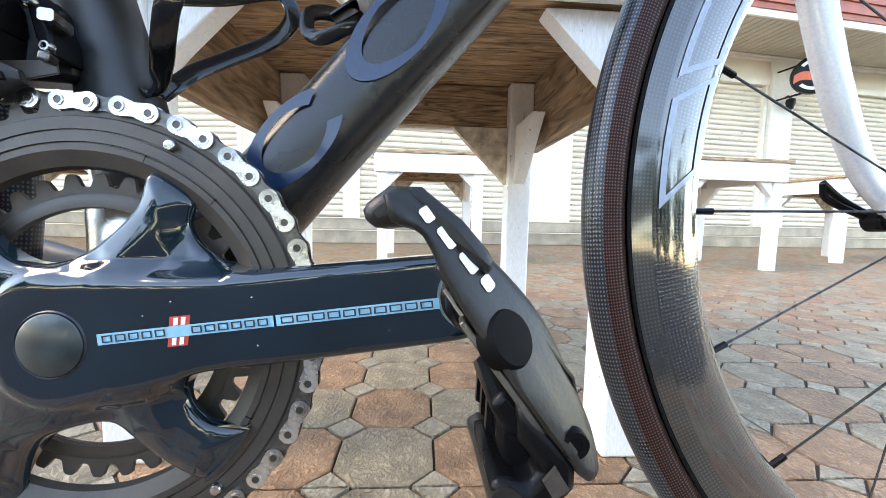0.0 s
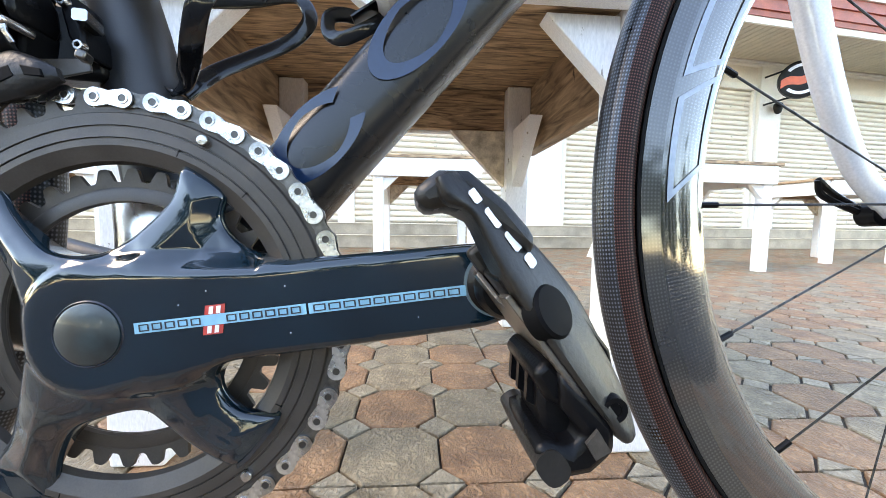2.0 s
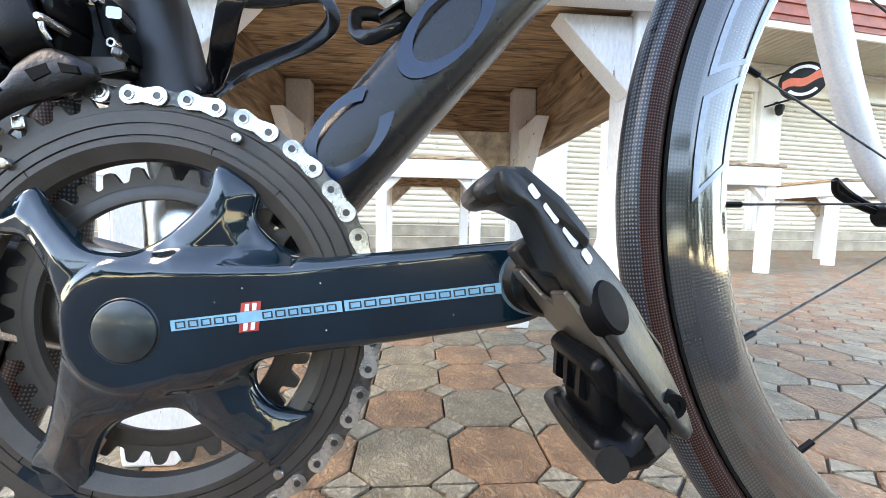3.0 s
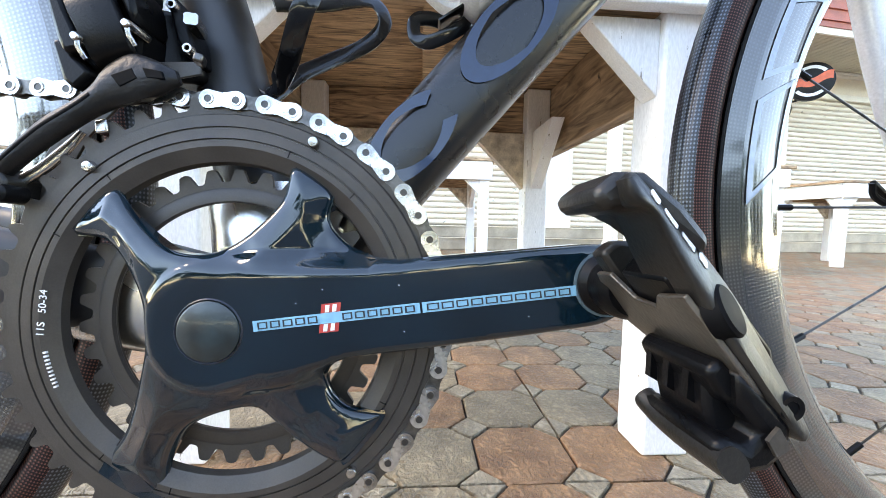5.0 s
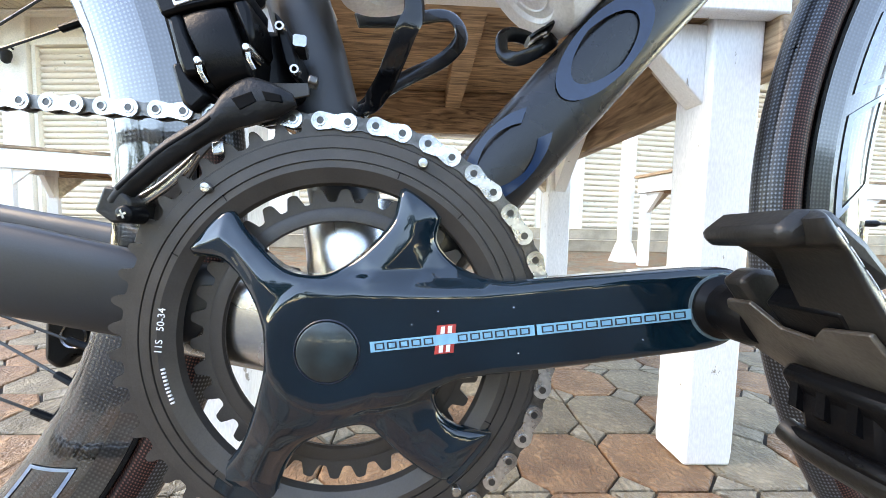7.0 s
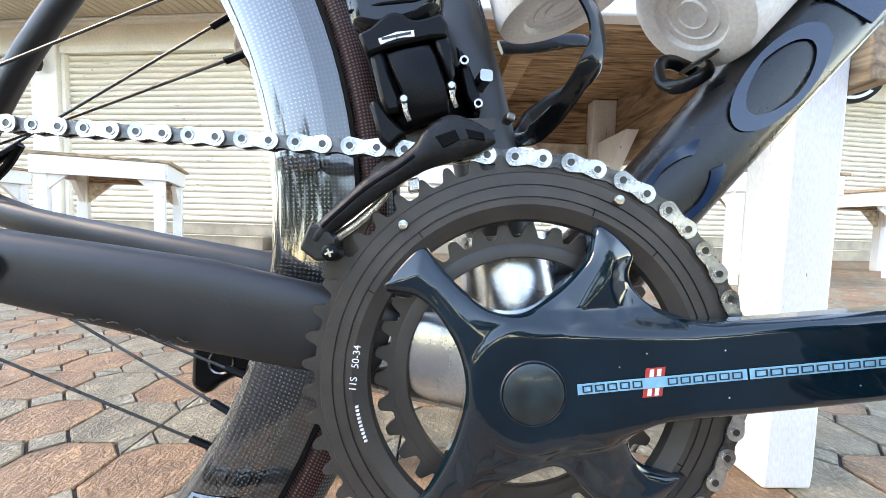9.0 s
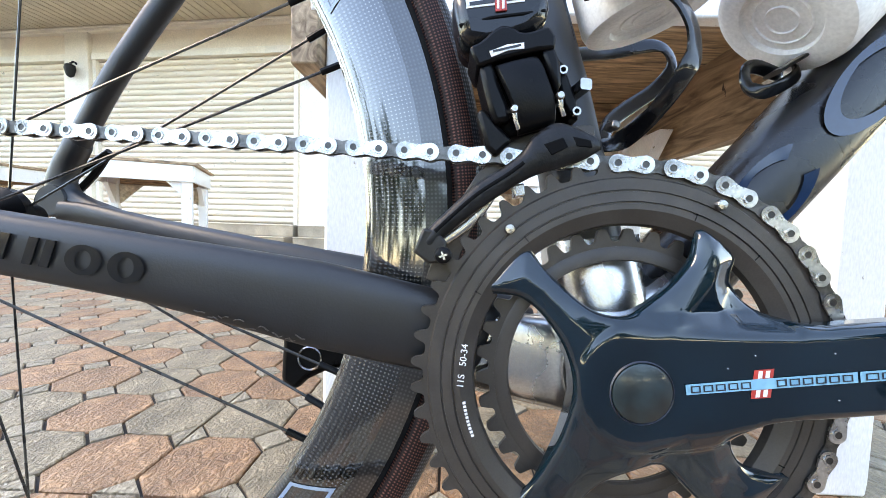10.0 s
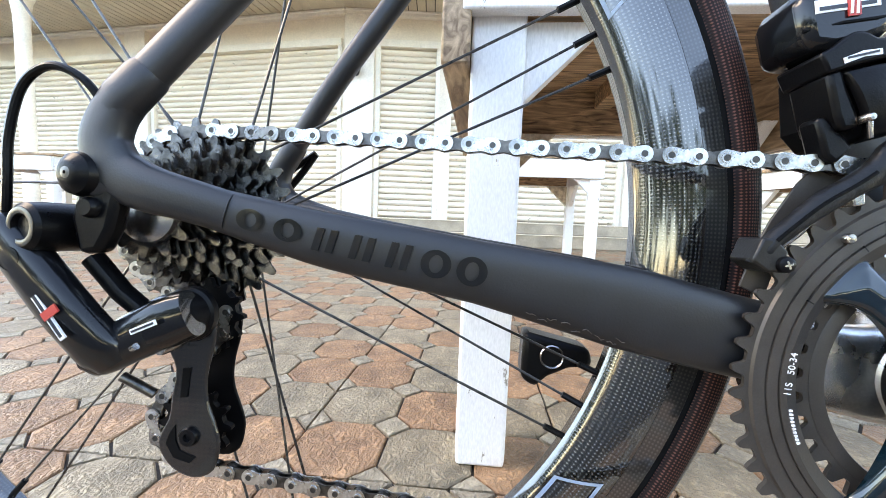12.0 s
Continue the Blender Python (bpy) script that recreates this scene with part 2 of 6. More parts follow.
# ---- building blocks ----
class Shape:
    """Vertices, faces and material slots of one mesh."""

    def __init__(self):
        self.v, self.f, self.s, self.slot = [], [], [], 0

    def face(self, ids):
        self.f.append(tuple(ids))
        self.s.append(self.slot)

    def grid(self, rings, closed=True, cap=True):
        """Joins rings of points, each with the same number, into a skin."""
        n, b = len(rings[0]), len(self.v)
        for r in rings:
            self.v.extend(tuple(p) for p in r)
        for i in range(len(rings) - 1):
            for j in range(n if closed else n - 1):
                k = (j + 1) % n
                self.face((b + i * n + j, b + i * n + k, b + (i + 1) * n + k, b + (i + 1) * n + j))
        if cap and closed:
            self.face([b + j for j in range(n)][::-1])
            e = b + (len(rings) - 1) * n
            self.face([e + j for j in range(n)])
        return self

    def sweep(self, path, sizes, side=(0, 1, 0), n=16, power=2.0):
        """A limb along a path; sizes are (half width across, half width along side)."""
        pts = [Vector(p) for p in path]
        rings = []
        for i, p in enumerate(pts):
            d = (pts[min(i + 1, len(pts) - 1)] - pts[max(i - 1, 0)]).normalized()
            s = (Vector(side) - d * d.dot(Vector(side))).normalized()
            u = d.cross(s)
            a, b = sizes[i] if isinstance(sizes[0], (tuple, list)) else sizes
            ring = []
            for j in range(n):
                t = 2 * math.pi * (j + 0.5) / n
                c, q = math.cos(t), math.sin(t)
                ring.append(p + u * a * math.copysign(abs(c) ** (2 / power), c) + s * b * math.copysign(abs(q) ** (2 / power), q))
            rings.append(ring)
        return self.grid(rings)

    def revolve(self, profile, centre=(0, 0, 0), axis=(0, 1, 0), n=48, close=False, cap=False):
        """Turns (radius, height along the axis) round the axis."""
        a = Vector(axis).normalized()
        u = a.orthogonal().normalized()
        w = a.cross(u)
        rings = []
        for r, h in list(profile) + ([profile[0]] if close else []):
            rings.append([Vector(centre) + a * h + (u * math.cos(2 * math.pi * j / n) + w * math.sin(2 * math.pi * j / n)) * r for j in range(n)])
        return self.grid(rings, True, cap)

    def rod(self, p, q, r, n=10, r2=None):
        d = Vector(q) - Vector(p)
        return self.revolve([(r, 0), (r if r2 is None else r2, d.length)], p, d, n, cap=True)

    def prism(self, outline, y0, y1, plane="xz"):
        """A flat plate with this outline between two depths."""
        def at(u, v, d):
            return (u, d, v) if plane == "xz" else (u, v, d) if plane == "xy" else (d, u, v)
        return self.grid([[at(u, v, y0) for u, v in outline], [at(u, v, y1) for u, v in outline]])

    def ring(self, outer, inner, y0, y1, centre, turn=0.0):
        """A flat ring in the xz plane; outer and inner are lists of radii round it."""
        n, b = len(outer), len(self.v)
        for y, rr in ((y0, outer), (y0, inner), (y1, inner), (y1, outer)):
            for j in range(n):
                t = turn + 2 * math.pi * j / n
                self.v.append((centre[0] + rr[j] * math.cos(t), y, centre[1] + rr[j] * math.sin(t)))
        for k in range(4):
            for j in range(n):
                i = (j + 1) % n
                p, q = b + k * n, b + (k + 1) % 4 * n
                self.face((p + j, p + i, q + i, q + j))
        return self

    def box(self, lo, hi):
        b = len(self.v)
        for x in (lo[0], hi[0]):
            for y in (lo[1], hi[1]):
                for z in (lo[2], hi[2]):
                    self.v.append((x, y, z))
        for q in ((0, 1, 3, 2), (4, 6, 7, 5), (0, 4, 5, 1), (2, 3, 7, 6), (0, 2, 6, 4), (1, 5, 7, 3)):
            self.face([b + i for i in q])
        return self

    def beam(self, p, q, w, h, up=(0, 0, 1)):
        """A straight squared timber from p to q."""
        d = (Vector(q) - Vector(p)).normalized()
        s = d.cross(Vector(up)).normalized()
        t = s.cross(d)
        return self.grid([[Vector(e) + s * a * w / 2 + t * c * h / 2 for a, c in ((-1, -1), (1, -1), (1, 1), (-1, 1))] for e in (p, q)])

    def mesh(self, name, mats, angle=35):
        me = bpy.data.meshes.new(name)
        me.from_pydata(self.v, [], self.f)
        for m in mats if isinstance(mats, (list, tuple)) else [mats]:
            me.materials.append(m)
        me.polygons.foreach_set("material_index", self.s)
        bm = bmesh.new()
        bm.from_mesh(me)
        bmesh.ops.recalc_face_normals(bm, faces=bm.faces)
        bm.to_mesh(me)
        bm.free()
        me.polygons.foreach_set("use_smooth", [True] * len(me.polygons))
        me.set_sharp_from_angle(angle=radians(angle))
        me.update()
        return me


def part(name, shape, mats, parent=None, label="", bevel=0.0, angle=35):
    ob = new(name, shape if isinstance(shape, bpy.types.Mesh) else shape.mesh(name, mats, angle))
    if parent:
        ob.parent = parent
    if label:
        ob["label"] = label
    if bevel:
        mod = ob.modifiers.new("edges", "BEVEL")
        mod.width, mod.segments, mod.limit_method, mod.angle_limit = bevel, 2, "ANGLE", radians(40)
        mod.use_clamp_overlap = True
    return ob


def thing(name, label, category, group="", kind="", at=(0, 0, 0)):
    ob = new(name)
    ob.empty_display_size = 0.05
    ob.location = at
    return tagged(ob, label, category, group, kind)


def letters(name, text, size, m, mat_, parent, squeeze=1.0):
    """Flat raised lettering as a mesh; m places the text's plane."""
    cu = bpy.data.curves.new(name, "FONT")
    cu.body, cu.size, cu.extrude, cu.align_x, cu.align_y = text, size, 0.0001, "CENTER", "CENTER"
    tmp = new(name, cu)
    bpy.context.view_layer.update()
    me = bpy.data.meshes.new_from_object(tmp.evaluated_get(bpy.context.evaluated_depsgraph_get()))
    bpy.data.objects.remove(tmp)
    bpy.data.curves.remove(cu)
    me.transform(m @ Matrix.Diagonal((squeeze, 1, 1, 1)))
    me.materials.clear()
    me.materials.append(mat_)
    return part(name, me, mat_, parent)


def smooth_path(points, steps=6):
    """Catmull-Rom curve through the points."""
    p = [Vector(q) for q in points]
    p = [p[0] * 2 - p[1]] + p + [p[-1] * 2 - p[-2]]
    out = []
    for i in range(1, len(p) - 2):
        for k in range(steps):
            t = k / steps
            a, b, c, d = p[i - 1], p[i], p[i + 1], p[i + 2]
            out.append(0.5 * (2 * b + (c - a) * t + (2 * a - 5 * b + 4 * c - d) * t * t + (3 * b - a - 3 * c + d) * t ** 3))
    out.append(p[-2])
    return out


# ---- the court: ground, paving, shop front ----
ground = Shape().grid([[(-900, -900, -0.03), (900, -900, -0.03)], [(-900, 900, -0.03), (900, 900, -0.03)]], closed=False)
tagged(part("ground", ground, SOIL), "dark asphalt yard round the paved court", "ground", kind="structure")

# far trees beyond the yard, behind the viewer: many small leaf clumps on short trunks
grove = Shape()
tr_rng = random.Random(3)
for i in range(26):
    cx, cy, hh = -38 + i * 3.0 + tr_rng.uniform(-0.8, 0.8), -17 + tr_rng.uniform(-2, 2), tr_rng.uniform(4.2, 6.4)
    grove.slot = 1
    grove.rod((cx, cy, -0.03), (cx, cy, hh * 0.6), 0.14, 7, 0.07)
    grove.slot = 0
    for k in range(60):
        p = Vector((cx + tr_rng.gauss(0, 1.1), cy + tr_rng.gauss(0, 0.8), max(0.6, hh * 0.56 + tr_rng.gauss(0, hh * 0.22))))
        r = tr_rng.uniform(0.25, 0.55)
        grove.revolve([(0.0, -r), (r * 0.8, -r * 0.5), (r, 0.1 * r), (r * 0.6, r * 0.7), (0.0, r)], p, (tr_rng.uniform(-1, 1), tr_rng.uniform(-1, 1), 1), 6)
tagged(part("far_trees", grove, [FOLIAGE, BARE_WOOD]), "row of dark green trees beyond the yard", "trees", kind="stuff")

KNEE = Vector((-1.9, 4.45))                      # where the two shop fronts meet
WINGS = [Vector((11.5, 1.38)).normalized(), Vector((-6.2, 0.80)).normalized()]
LENGTHS = [12.5, 8.5]


def on_wing(k, s, out=0.0, z=0.0):
    """A point s along a shop front, out metres before it."""
    d = WINGS[k]
    nrm = Vector((d.y, -d.x)) * (1 if k == 0 else -1)
    p = KNEE + d * s + nrm * out
    return (p.x, p.y, z)


def wing_box(sh, k, s0, s1, o0, o1, z0, z1):
    ids = len(sh.v)
    for z in (z0, z1):
        for s, o in ((s0, o0), (s1, o0), (s1, o1), (s0, o1)):
            sh.v.append(on_wing(k, s, o, z))
    for q in ((0, 1, 2, 3), (4, 5, 6, 7), (0, 1, 5, 4), (1, 2, 6, 5), (2, 3, 7, 6), (3, 0, 4, 7)):
        sh.face([ids + i for i in q])
    return sh


PITCH = 0.1312
ORIGIN = (0.303, 0.212)
FLOOR_X, FLOOR_Y = (-6.5, 7.5), (-0.75, 6.6)
slab = Shape().box((FLOOR_X[0], FLOOR_Y[0], -0.08), (FLOOR_X[1], FLOOR_Y[1], -0.006))
floor = tagged(part("floor", slab, GROUT), "paved court of grey and terracotta octagon tiles with pale diamonds", "floor", kind="structure")

SHUTTER_LOW, SHUTTER_TOP, SOFFIT_Z = 0.30, 2.40, 2.74
OVERHANG = (0.95, 1.20)
BAYS = [  # wing, start, end along the front
    (0, 0.36, 1.14), (0, 1.24, 3.49), (0, 4.05, 7.16), (0, 7.58, 12.0),
    (1, 0.06, 2.93), (1, 3.32, 6.2), (1, 6.4, 8.3),
]
for k, label in ((0, "cream plastered shop front wall with roller shutters"), (1, "cream plastered shop front wall beside the corner")):
    w = Shape()
    spans = sorted((a, b) for q, a, b in BAYS if q == k)
    edge = 0.0
    for a, b in spans + [(LENGTHS[k], LENGTHS[k])]:
        wing_box(w, k, edge, a, 0.0, -0.2, 0.0, SHUTTER_TOP)
        edge = b
    wing_box(w, k, 0.0, LENGTHS[k], 0.0, -0.2, SHUTTER_TOP, SOFFIT_Z + 0.3)
    tagged(part("wall_north" if k == 0 else "wall_west", w, PLASTER), label, "wall", kind="structure")
    st = Shape()
    wing_box(st, k, 0.0, LENGTHS[k], 0.42, -0.12, 0.0, 0.15)
    wing_box(st, k, 0.0, LENGTHS[k], 0.22, -0.12, 0.15, 0.285)
    tagged(part("step", st, PLINTH_STONE, bevel=0.008), "low beige tiled double step below the shutters", "step", kind="structure")
    tr = Shape()
    for z0, z1, o in ((0.145, 0.152, 0.435), (0.28, 0.292, 0.235)):
        wing_box(tr, k, 0.0, LENGTHS[k], o, o - 0.05, z0, z1)
    tagged(part("trim", tr, PLASTER), "worn cream nosing on the step edges", "trim", kind="structure")
    so = Shape()
    reach = OVERHANG[k]
    lo, hi = -0.62, LENGTHS[k]
    n_board = int((hi - lo) / 0.105)
    for i in range(n_board):
        wing_box(so, k, lo + i * 0.105, lo + i * 0.105 + 0.093, 0.0, reach, SOFFIT_Z + 0.003 * k, SOFFIT_Z + 0.02)
    so.slot = 1
    wing_box(so, k, lo, hi, 0.0, reach, SOFFIT_Z + 0.012, SOFFIT_Z + 0.035)
    tagged(part("ceiling", so, [SOFFIT_WOOD, GROUT]), "cream boarded soffit under the eaves", "ceiling", kind="structure")
    fa = Shape()
    wing_box(fa, k, -0.6, LENGTHS[k], reach, reach + 0.03, SOFFIT_Z - 0.02, SOFFIT_Z + 0.06)
    fa.slot = 1
    for i in range(5):
        wing_box(fa, k, -0.6, LENGTHS[k], reach + 0.03, reach + 0.045 + 0.02 * (i % 2), SOFFIT_Z + 0.06 + i * 0.07, SOFFIT_Z + 0.128 + i * 0.07)
    fa.slot = 0
    wing_box(fa, k, -0.6, LENGTHS[k], reach + 0.07, -0.3, SOFFIT_Z + 0.41, SOFFIT_Z + 0.46)
    tagged(part("fascia", fa, [TRIM_CREAM, ROOF_RED]), "cream edged red boarded eaves fascia", "fascia", kind="structure")
    co = Shape()
    wing_box(co, k, 0.0, LENGTHS[k], 0.0, 0.07, SOFFIT_Z - 0.055, SOFFIT_Z - 0.002)
    wing_box(co, k, 0.0, LENGTHS[k], 0.07, 0.10, SOFFIT_Z - 0.025, SOFFIT_Z - 0.002)
    tagged(part("cornice", co, TRIM_CREAM, bevel=0.006), "cream moulding where the wall meets the soffit", "moulding", kind="structure")


def roller_shutter(k, a, b):
    t = thing("roller_shutter", "closed cream ribbed steel roller shutter in the shop front", "shutter", "shop front shutters")
    fr = Shape()
    for s0, s1 in ((a, a + 0.05), (b - 0.05, b)):
        wing_box(fr, k, s0, s1, 0.02, -0.08, SHUTTER_LOW - 0.012, SHUTTER_TOP)
    wing_box(fr, k, a, b, 0.035, -0.08, SHUTTER_TOP - 0.05, SHUTTER_TOP + 0.03)
    part("shutter_frame", fr, TRIM_CREAM, t)
    back = Shape()
    wing_box(back, k, a + 0.01, b - 0.01, -0.066, -0.075, SHUTTER_LOW - 0.01, SHUTTER_TOP)
    part("backing", back, PLINTH_STONE, t)
    n = 28
    h = (SHUTTER_TOP - 0.05 - SHUTTER_LOW) / n
    d = WINGS[k]
    nrm = Vector((d.y, -d.x)) * (1 if k == 0 else -1)
    sl = Shape()
    prof = [(-0.058, 0.0), (-0.034, h * 0.10), (-0.022, h * 0.38), (-0.026, h * 0.72), (-0.044, h * 0.90), (-0.060, h * 0.965)]
    ends = (a + 0.052, b - 0.052)
    sl.grid([[on_wing(k, s, o, z) for o, z in prof] for s in ends], closed=False)
    me = sl.mesh("slat", SHUTTER, 60)
    for i in range(n):
        ob = part("slat", me, SHUTTER, t)
        ob.location = (0, 0, SHUTTER_LOW + i * h)
    return t


for k, a, b in BAYS:
    roller_shutter(k, a, b)


def wall_lamp(k, s, z):
    t = thing("wall_lamp", "small black iron lantern on the shop front pier", "lamp", "shop front lamps")
    c = Vector(on_wing(k, s, 0, z))
    o = Vector(on_wing(k, s, 0.14, z)) - c
    part("back_plate", Shape().rod(c, c + o * 0.12, 0.05, 12), IRON, t)
    part("arm", Shape().sweep(smooth_path([c, c + o * 0.6 + Vector((0, 0, 0.06)), c + o * 1.0 + Vector((0, 0, 0.02))]), (0.012, 0.012), side=(0.3, 0.1, 1), n=8), IRON, t)
    part("lantern", Shape().revolve([(0.02, 0.02), (0.055, 0.0), (0.06, -0.05), (0.04, -0.13), (0.015, -0.15)], c + o, (0, 0, 1), 12, cap=True), IRON, t)


def pier(k, s0, s1, label):
    p = Shape()
    wing_box(p, k, s0, s1, 0.06, -0.05, 0.285, SOFFIT_Z)
    tagged(part("pier", p, TRIM_CREAM, bevel=0.01), label, "pier", kind="structure")


pier(0, -0.02, 0.34, "cream plaster pier at the corner of the shop front")
pier(0, 3.51, 4.03, "pale plain pier between two shutters")
pier(0, 7.18, 7.56, "cream plaster pier between two shutters")
pier(1, 2.95, 3.30, "cream plaster pier between two shutters")
wall_lamp(0, 0.14, 2.10)
wall_lamp(0, 7.42, 2.14)
wall_lamp(1, 3.12, 2.24)
wall_lamp(1, 7.0, 2.05)


def porch_post(x, y, r, label):
    t = thing("porch_post", label, "post", "porch posts", at=(x, y, 0))
    part("shaft", Shape().box((-r, -r, 0.12), (r, r, SOFFIT_Z)), WHITE_PAINT, t, bevel=0.012)
    part("foot", Shape().grid([[(-a, -a, z), (a, -a, z), (a, a, z), (-a, a, z)] for a, z in ((r * 2.0, 0.0), (r * 1.8, 0.03), (r * 1.05, 0.18))]), WHITE_PAINT, t, bevel=0.006)


porch_post(1.89, 3.25, 0.05, "white painted timber porch post on a flared foot")


def round_post(x, y, r, label):
    t = thing("round_post", label, "post", "porch posts", at=(x, y, 0))
    part("shaft", Shape().revolve([(r * 1.25, 0.0), (r * 1.25, 0.10), (r, 0.14), (r * 0.96, SOFFIT_Z - 0.45)], n=28, axis=(0, 0, 1), cap=True), TRIM_CREAM, t)
    part("capital", Shape().revolve([(r * 0.96, SOFFIT_Z - 0.45), (r * 1.02, SOFFIT_Z - 0.30), (r * 1.3, SOFFIT_Z - 0.14), (r * 2.0, SOFFIT_Z)], n=28, axis=(0, 0, 1)), TRIM_CREAM, t, "flared cream capital")


round_post(-5.55, 3.90, 0.075, "smooth cream round post with a flared top")


def table(at, w, d, h, turn, label, side_boards=False):
    """A squared pub table: apron, four legs with gusset braces, plank top."""
    t = thing("table", label, "table", "wooden tables", at=at)
    t.rotation_euler = (0, 0, radians(turn))
    leg, ap, th = 0.068, 0.125, 0.022
    zt = h - th
    top = Shape().box((-w / 2 - 0.045, -d / 2 - 0.03, zt), (w / 2 + 0.045, d / 2 + 0.03, h))
    part("tabletop", top, BARE_WOOD, t, bevel=0.003)
    for sx in (-1, 1):
        for sy in (-1, 1):
            x, y = sx * (w / 2 - leg / 2), sy * (d / 2 - leg / 2)
            part("leg", Shape().grid([[(x + a * leg / 2 * f, y + b * leg / 2 * f, z) for a, b in ((-1, -1), (1, -1), (1, 1), (-1, 1))] for z, f in ((0, 0.97), (0.02, 1.0), (zt - 0.002, 1.0))]), WHITE_PAINT, t, bevel=0.004)
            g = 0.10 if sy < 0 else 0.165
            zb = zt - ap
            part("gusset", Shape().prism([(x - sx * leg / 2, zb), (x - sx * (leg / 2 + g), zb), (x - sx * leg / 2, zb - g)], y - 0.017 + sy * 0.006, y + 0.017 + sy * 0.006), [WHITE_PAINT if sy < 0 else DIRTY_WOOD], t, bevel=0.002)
            part("gusset", Shape().prism([(y - sy * leg / 2, zb), (y - sy * (leg / 2 + g), zb), (y - sy * leg / 2, zb - g)], x - 0.017, x + 0.017, "yz"), [WHITE_PAINT], t, bevel=0.002)
    for s in (-1, 1):
        part("apron", Shape().box((-w / 2 - 0.012, s * (d / 2) - 0.011 + s * 0.011, zt - ap), (w / 2 + 0.012, s * (d / 2) + 0.011 + s * 0.011, zt - 0.001)), WHITE_PAINT, t, bevel=0.003)
        part("inner_apron", Shape().box((-w / 2 + leg, s * (d / 2 - 0.014) - 0.011, zt - ap + 0.006), (w / 2 - leg, s * (d / 2 - 0.014) + 0.011, zt - 0.002)), BARE_WOOD, t, bevel=0.002)
        if side_boards:
            x0, x1 = sorted((s * (w / 2 + 0.001), s * (w / 2 + 0.036)))
            part("side_board", Shape().box((x0, -d / 2 - 0.020, zt - ap - 0.062), (x1, d / 2, zt - 0.001)), SIDE_WOOD, t, "unpainted brown side board", bevel=0.003)
            continue
        part("apron", Shape().box((s * (w / 2) - 0.011 + s * 0.011, -d / 2 + 0.001, zt - ap + 0.001), (s * (w / 2) + 0.011 + s * 0.011, d / 2 - 0.001, zt - 0.001)), WHITE_PAINT, t, bevel=0.003)
    part("batten", Shape().box((-0.02, -d / 2 + 0.03, zt - 0.05), (0.025, d / 2 - 0.03, zt - 0.001)), BARE_WOOD, t, bevel=0.003)
    return t


table((0.110, 0.608, 0), 0.715, 0.70, 0.735, 0, "white painted wooden table with brown plank top, behind the bicycle", True)
table((0.21, 2.76, 0), 0.72, 0.72, 0.765, 0, "white wooden table with brown top near the shutters")
table((2.22, 2.60, 0), 0.72, 0.72, 0.755, 3, "white wooden table with brown top beside the porch post")
table((-2.55, 2.87, 0), 0.72, 0.72, 0.755, 24, "white wooden table with brown top, set askew")
table((4.10, 3.22, 0), 0.72, 0.72, 0.755, 0, "white wooden table with brown top at the far end")
table((-4.30, 3.17, 0), 0.72, 0.72, 0.755, 0, "white wooden table with brown top by the cream post")


from mathutils import geometry

# ---- the bicycle: x forward, y to its left, upright under the bottom bracket, leaning a little ----
BB = Vector((0, 0, 0.267))
REAR, FRONT = Vector((-0.400, 0, 0.336)), Vector((0.582, 0.022, 0.336))
bike = thing("bicycle", "matt black carbon road bicycle with deep carbon wheels beside the table", "bicycle")
bike.matrix_world = Matrix.Translation(BB) @ pose(0, 0, 0, -2.6, 0, 0) @ Matrix.Translation(-BB)
bpy.context.view_layer.update()


def polar(r, deg, c=(0.0, 0.267)):
    return (c[0] + r * math.cos(radians(deg)), c[1] + r * math.sin(radians(deg)))


def lerp(table, x):
    for (x0, y0), (x1, y1) in zip(table, table[1:]):
        if x <= x1:
            return y0 + (y1 - y0) * max(0.0, (x - x0) / (x1 - x0))
    return table[-1][1]


# frame
DT_DIR = Vector((0.655, 0, 0.756))
DT_UP = Vector((-0.756, 0, 0.655))
dt0 = Vector((0.002, 0, 0.262))
down_tube = part("down_tube", Shape().sweep([dt0 + DT_DIR * s for s in (0.02, 0.06, 0.12, 0.2, 0.3, 0.45, 0.58)], [(0.026, 0.027), (0.0245, 0.026), (0.0235, 0.0245), (0.0235, 0.024), (0.024, 0.024), (0.025, 0.024), (0.026, 0.024)], n=28, power=3.0), TUBE, bike, "satin black faceted carbon down tube with gloss ghost marks")


def flank_shape(outline, s, v, off=0.0003):
    """Plain flat mark on the tube's drive side; outline in metres along and across the tube."""
    sh = Shape()
    c = dt0 + DT_DIR * s + DT_UP * v
    rings = []
    for y in (-0.0246 - off, -0.0236):
        rings.append([c + DT_DIR * a + DT_UP * b + Vector((0, y, 0)) for a, b in outline])
    return sh.grid(rings)


def ring_mark(s, v, a, b, thick, t0=0, t1=360):
    """An open or closed oval band."""
    sh = Shape()
    c = dt0 + DT_DIR * s + DT_UP * v
    n = 40
    outer, inner = [], []
    for i in range(n + 1):
        t = radians(t0 + (t1 - t0) * i / n)
        w = thick * (0.55 + 0.45 * abs(math.cos(t)))
        outer.append(c + DT_DIR * a * math.cos(t) + DT_UP * b * math.sin(t) + Vector((0, -0.0250, 0)))
        inner.append(c + DT_DIR * (a - w) * math.cos(t) + DT_UP * (b - w * 0.6) * math.sin(t) + Vector((0, -0.0250, 0)))
    sh.grid([outer, inner], closed=False)
    return sh


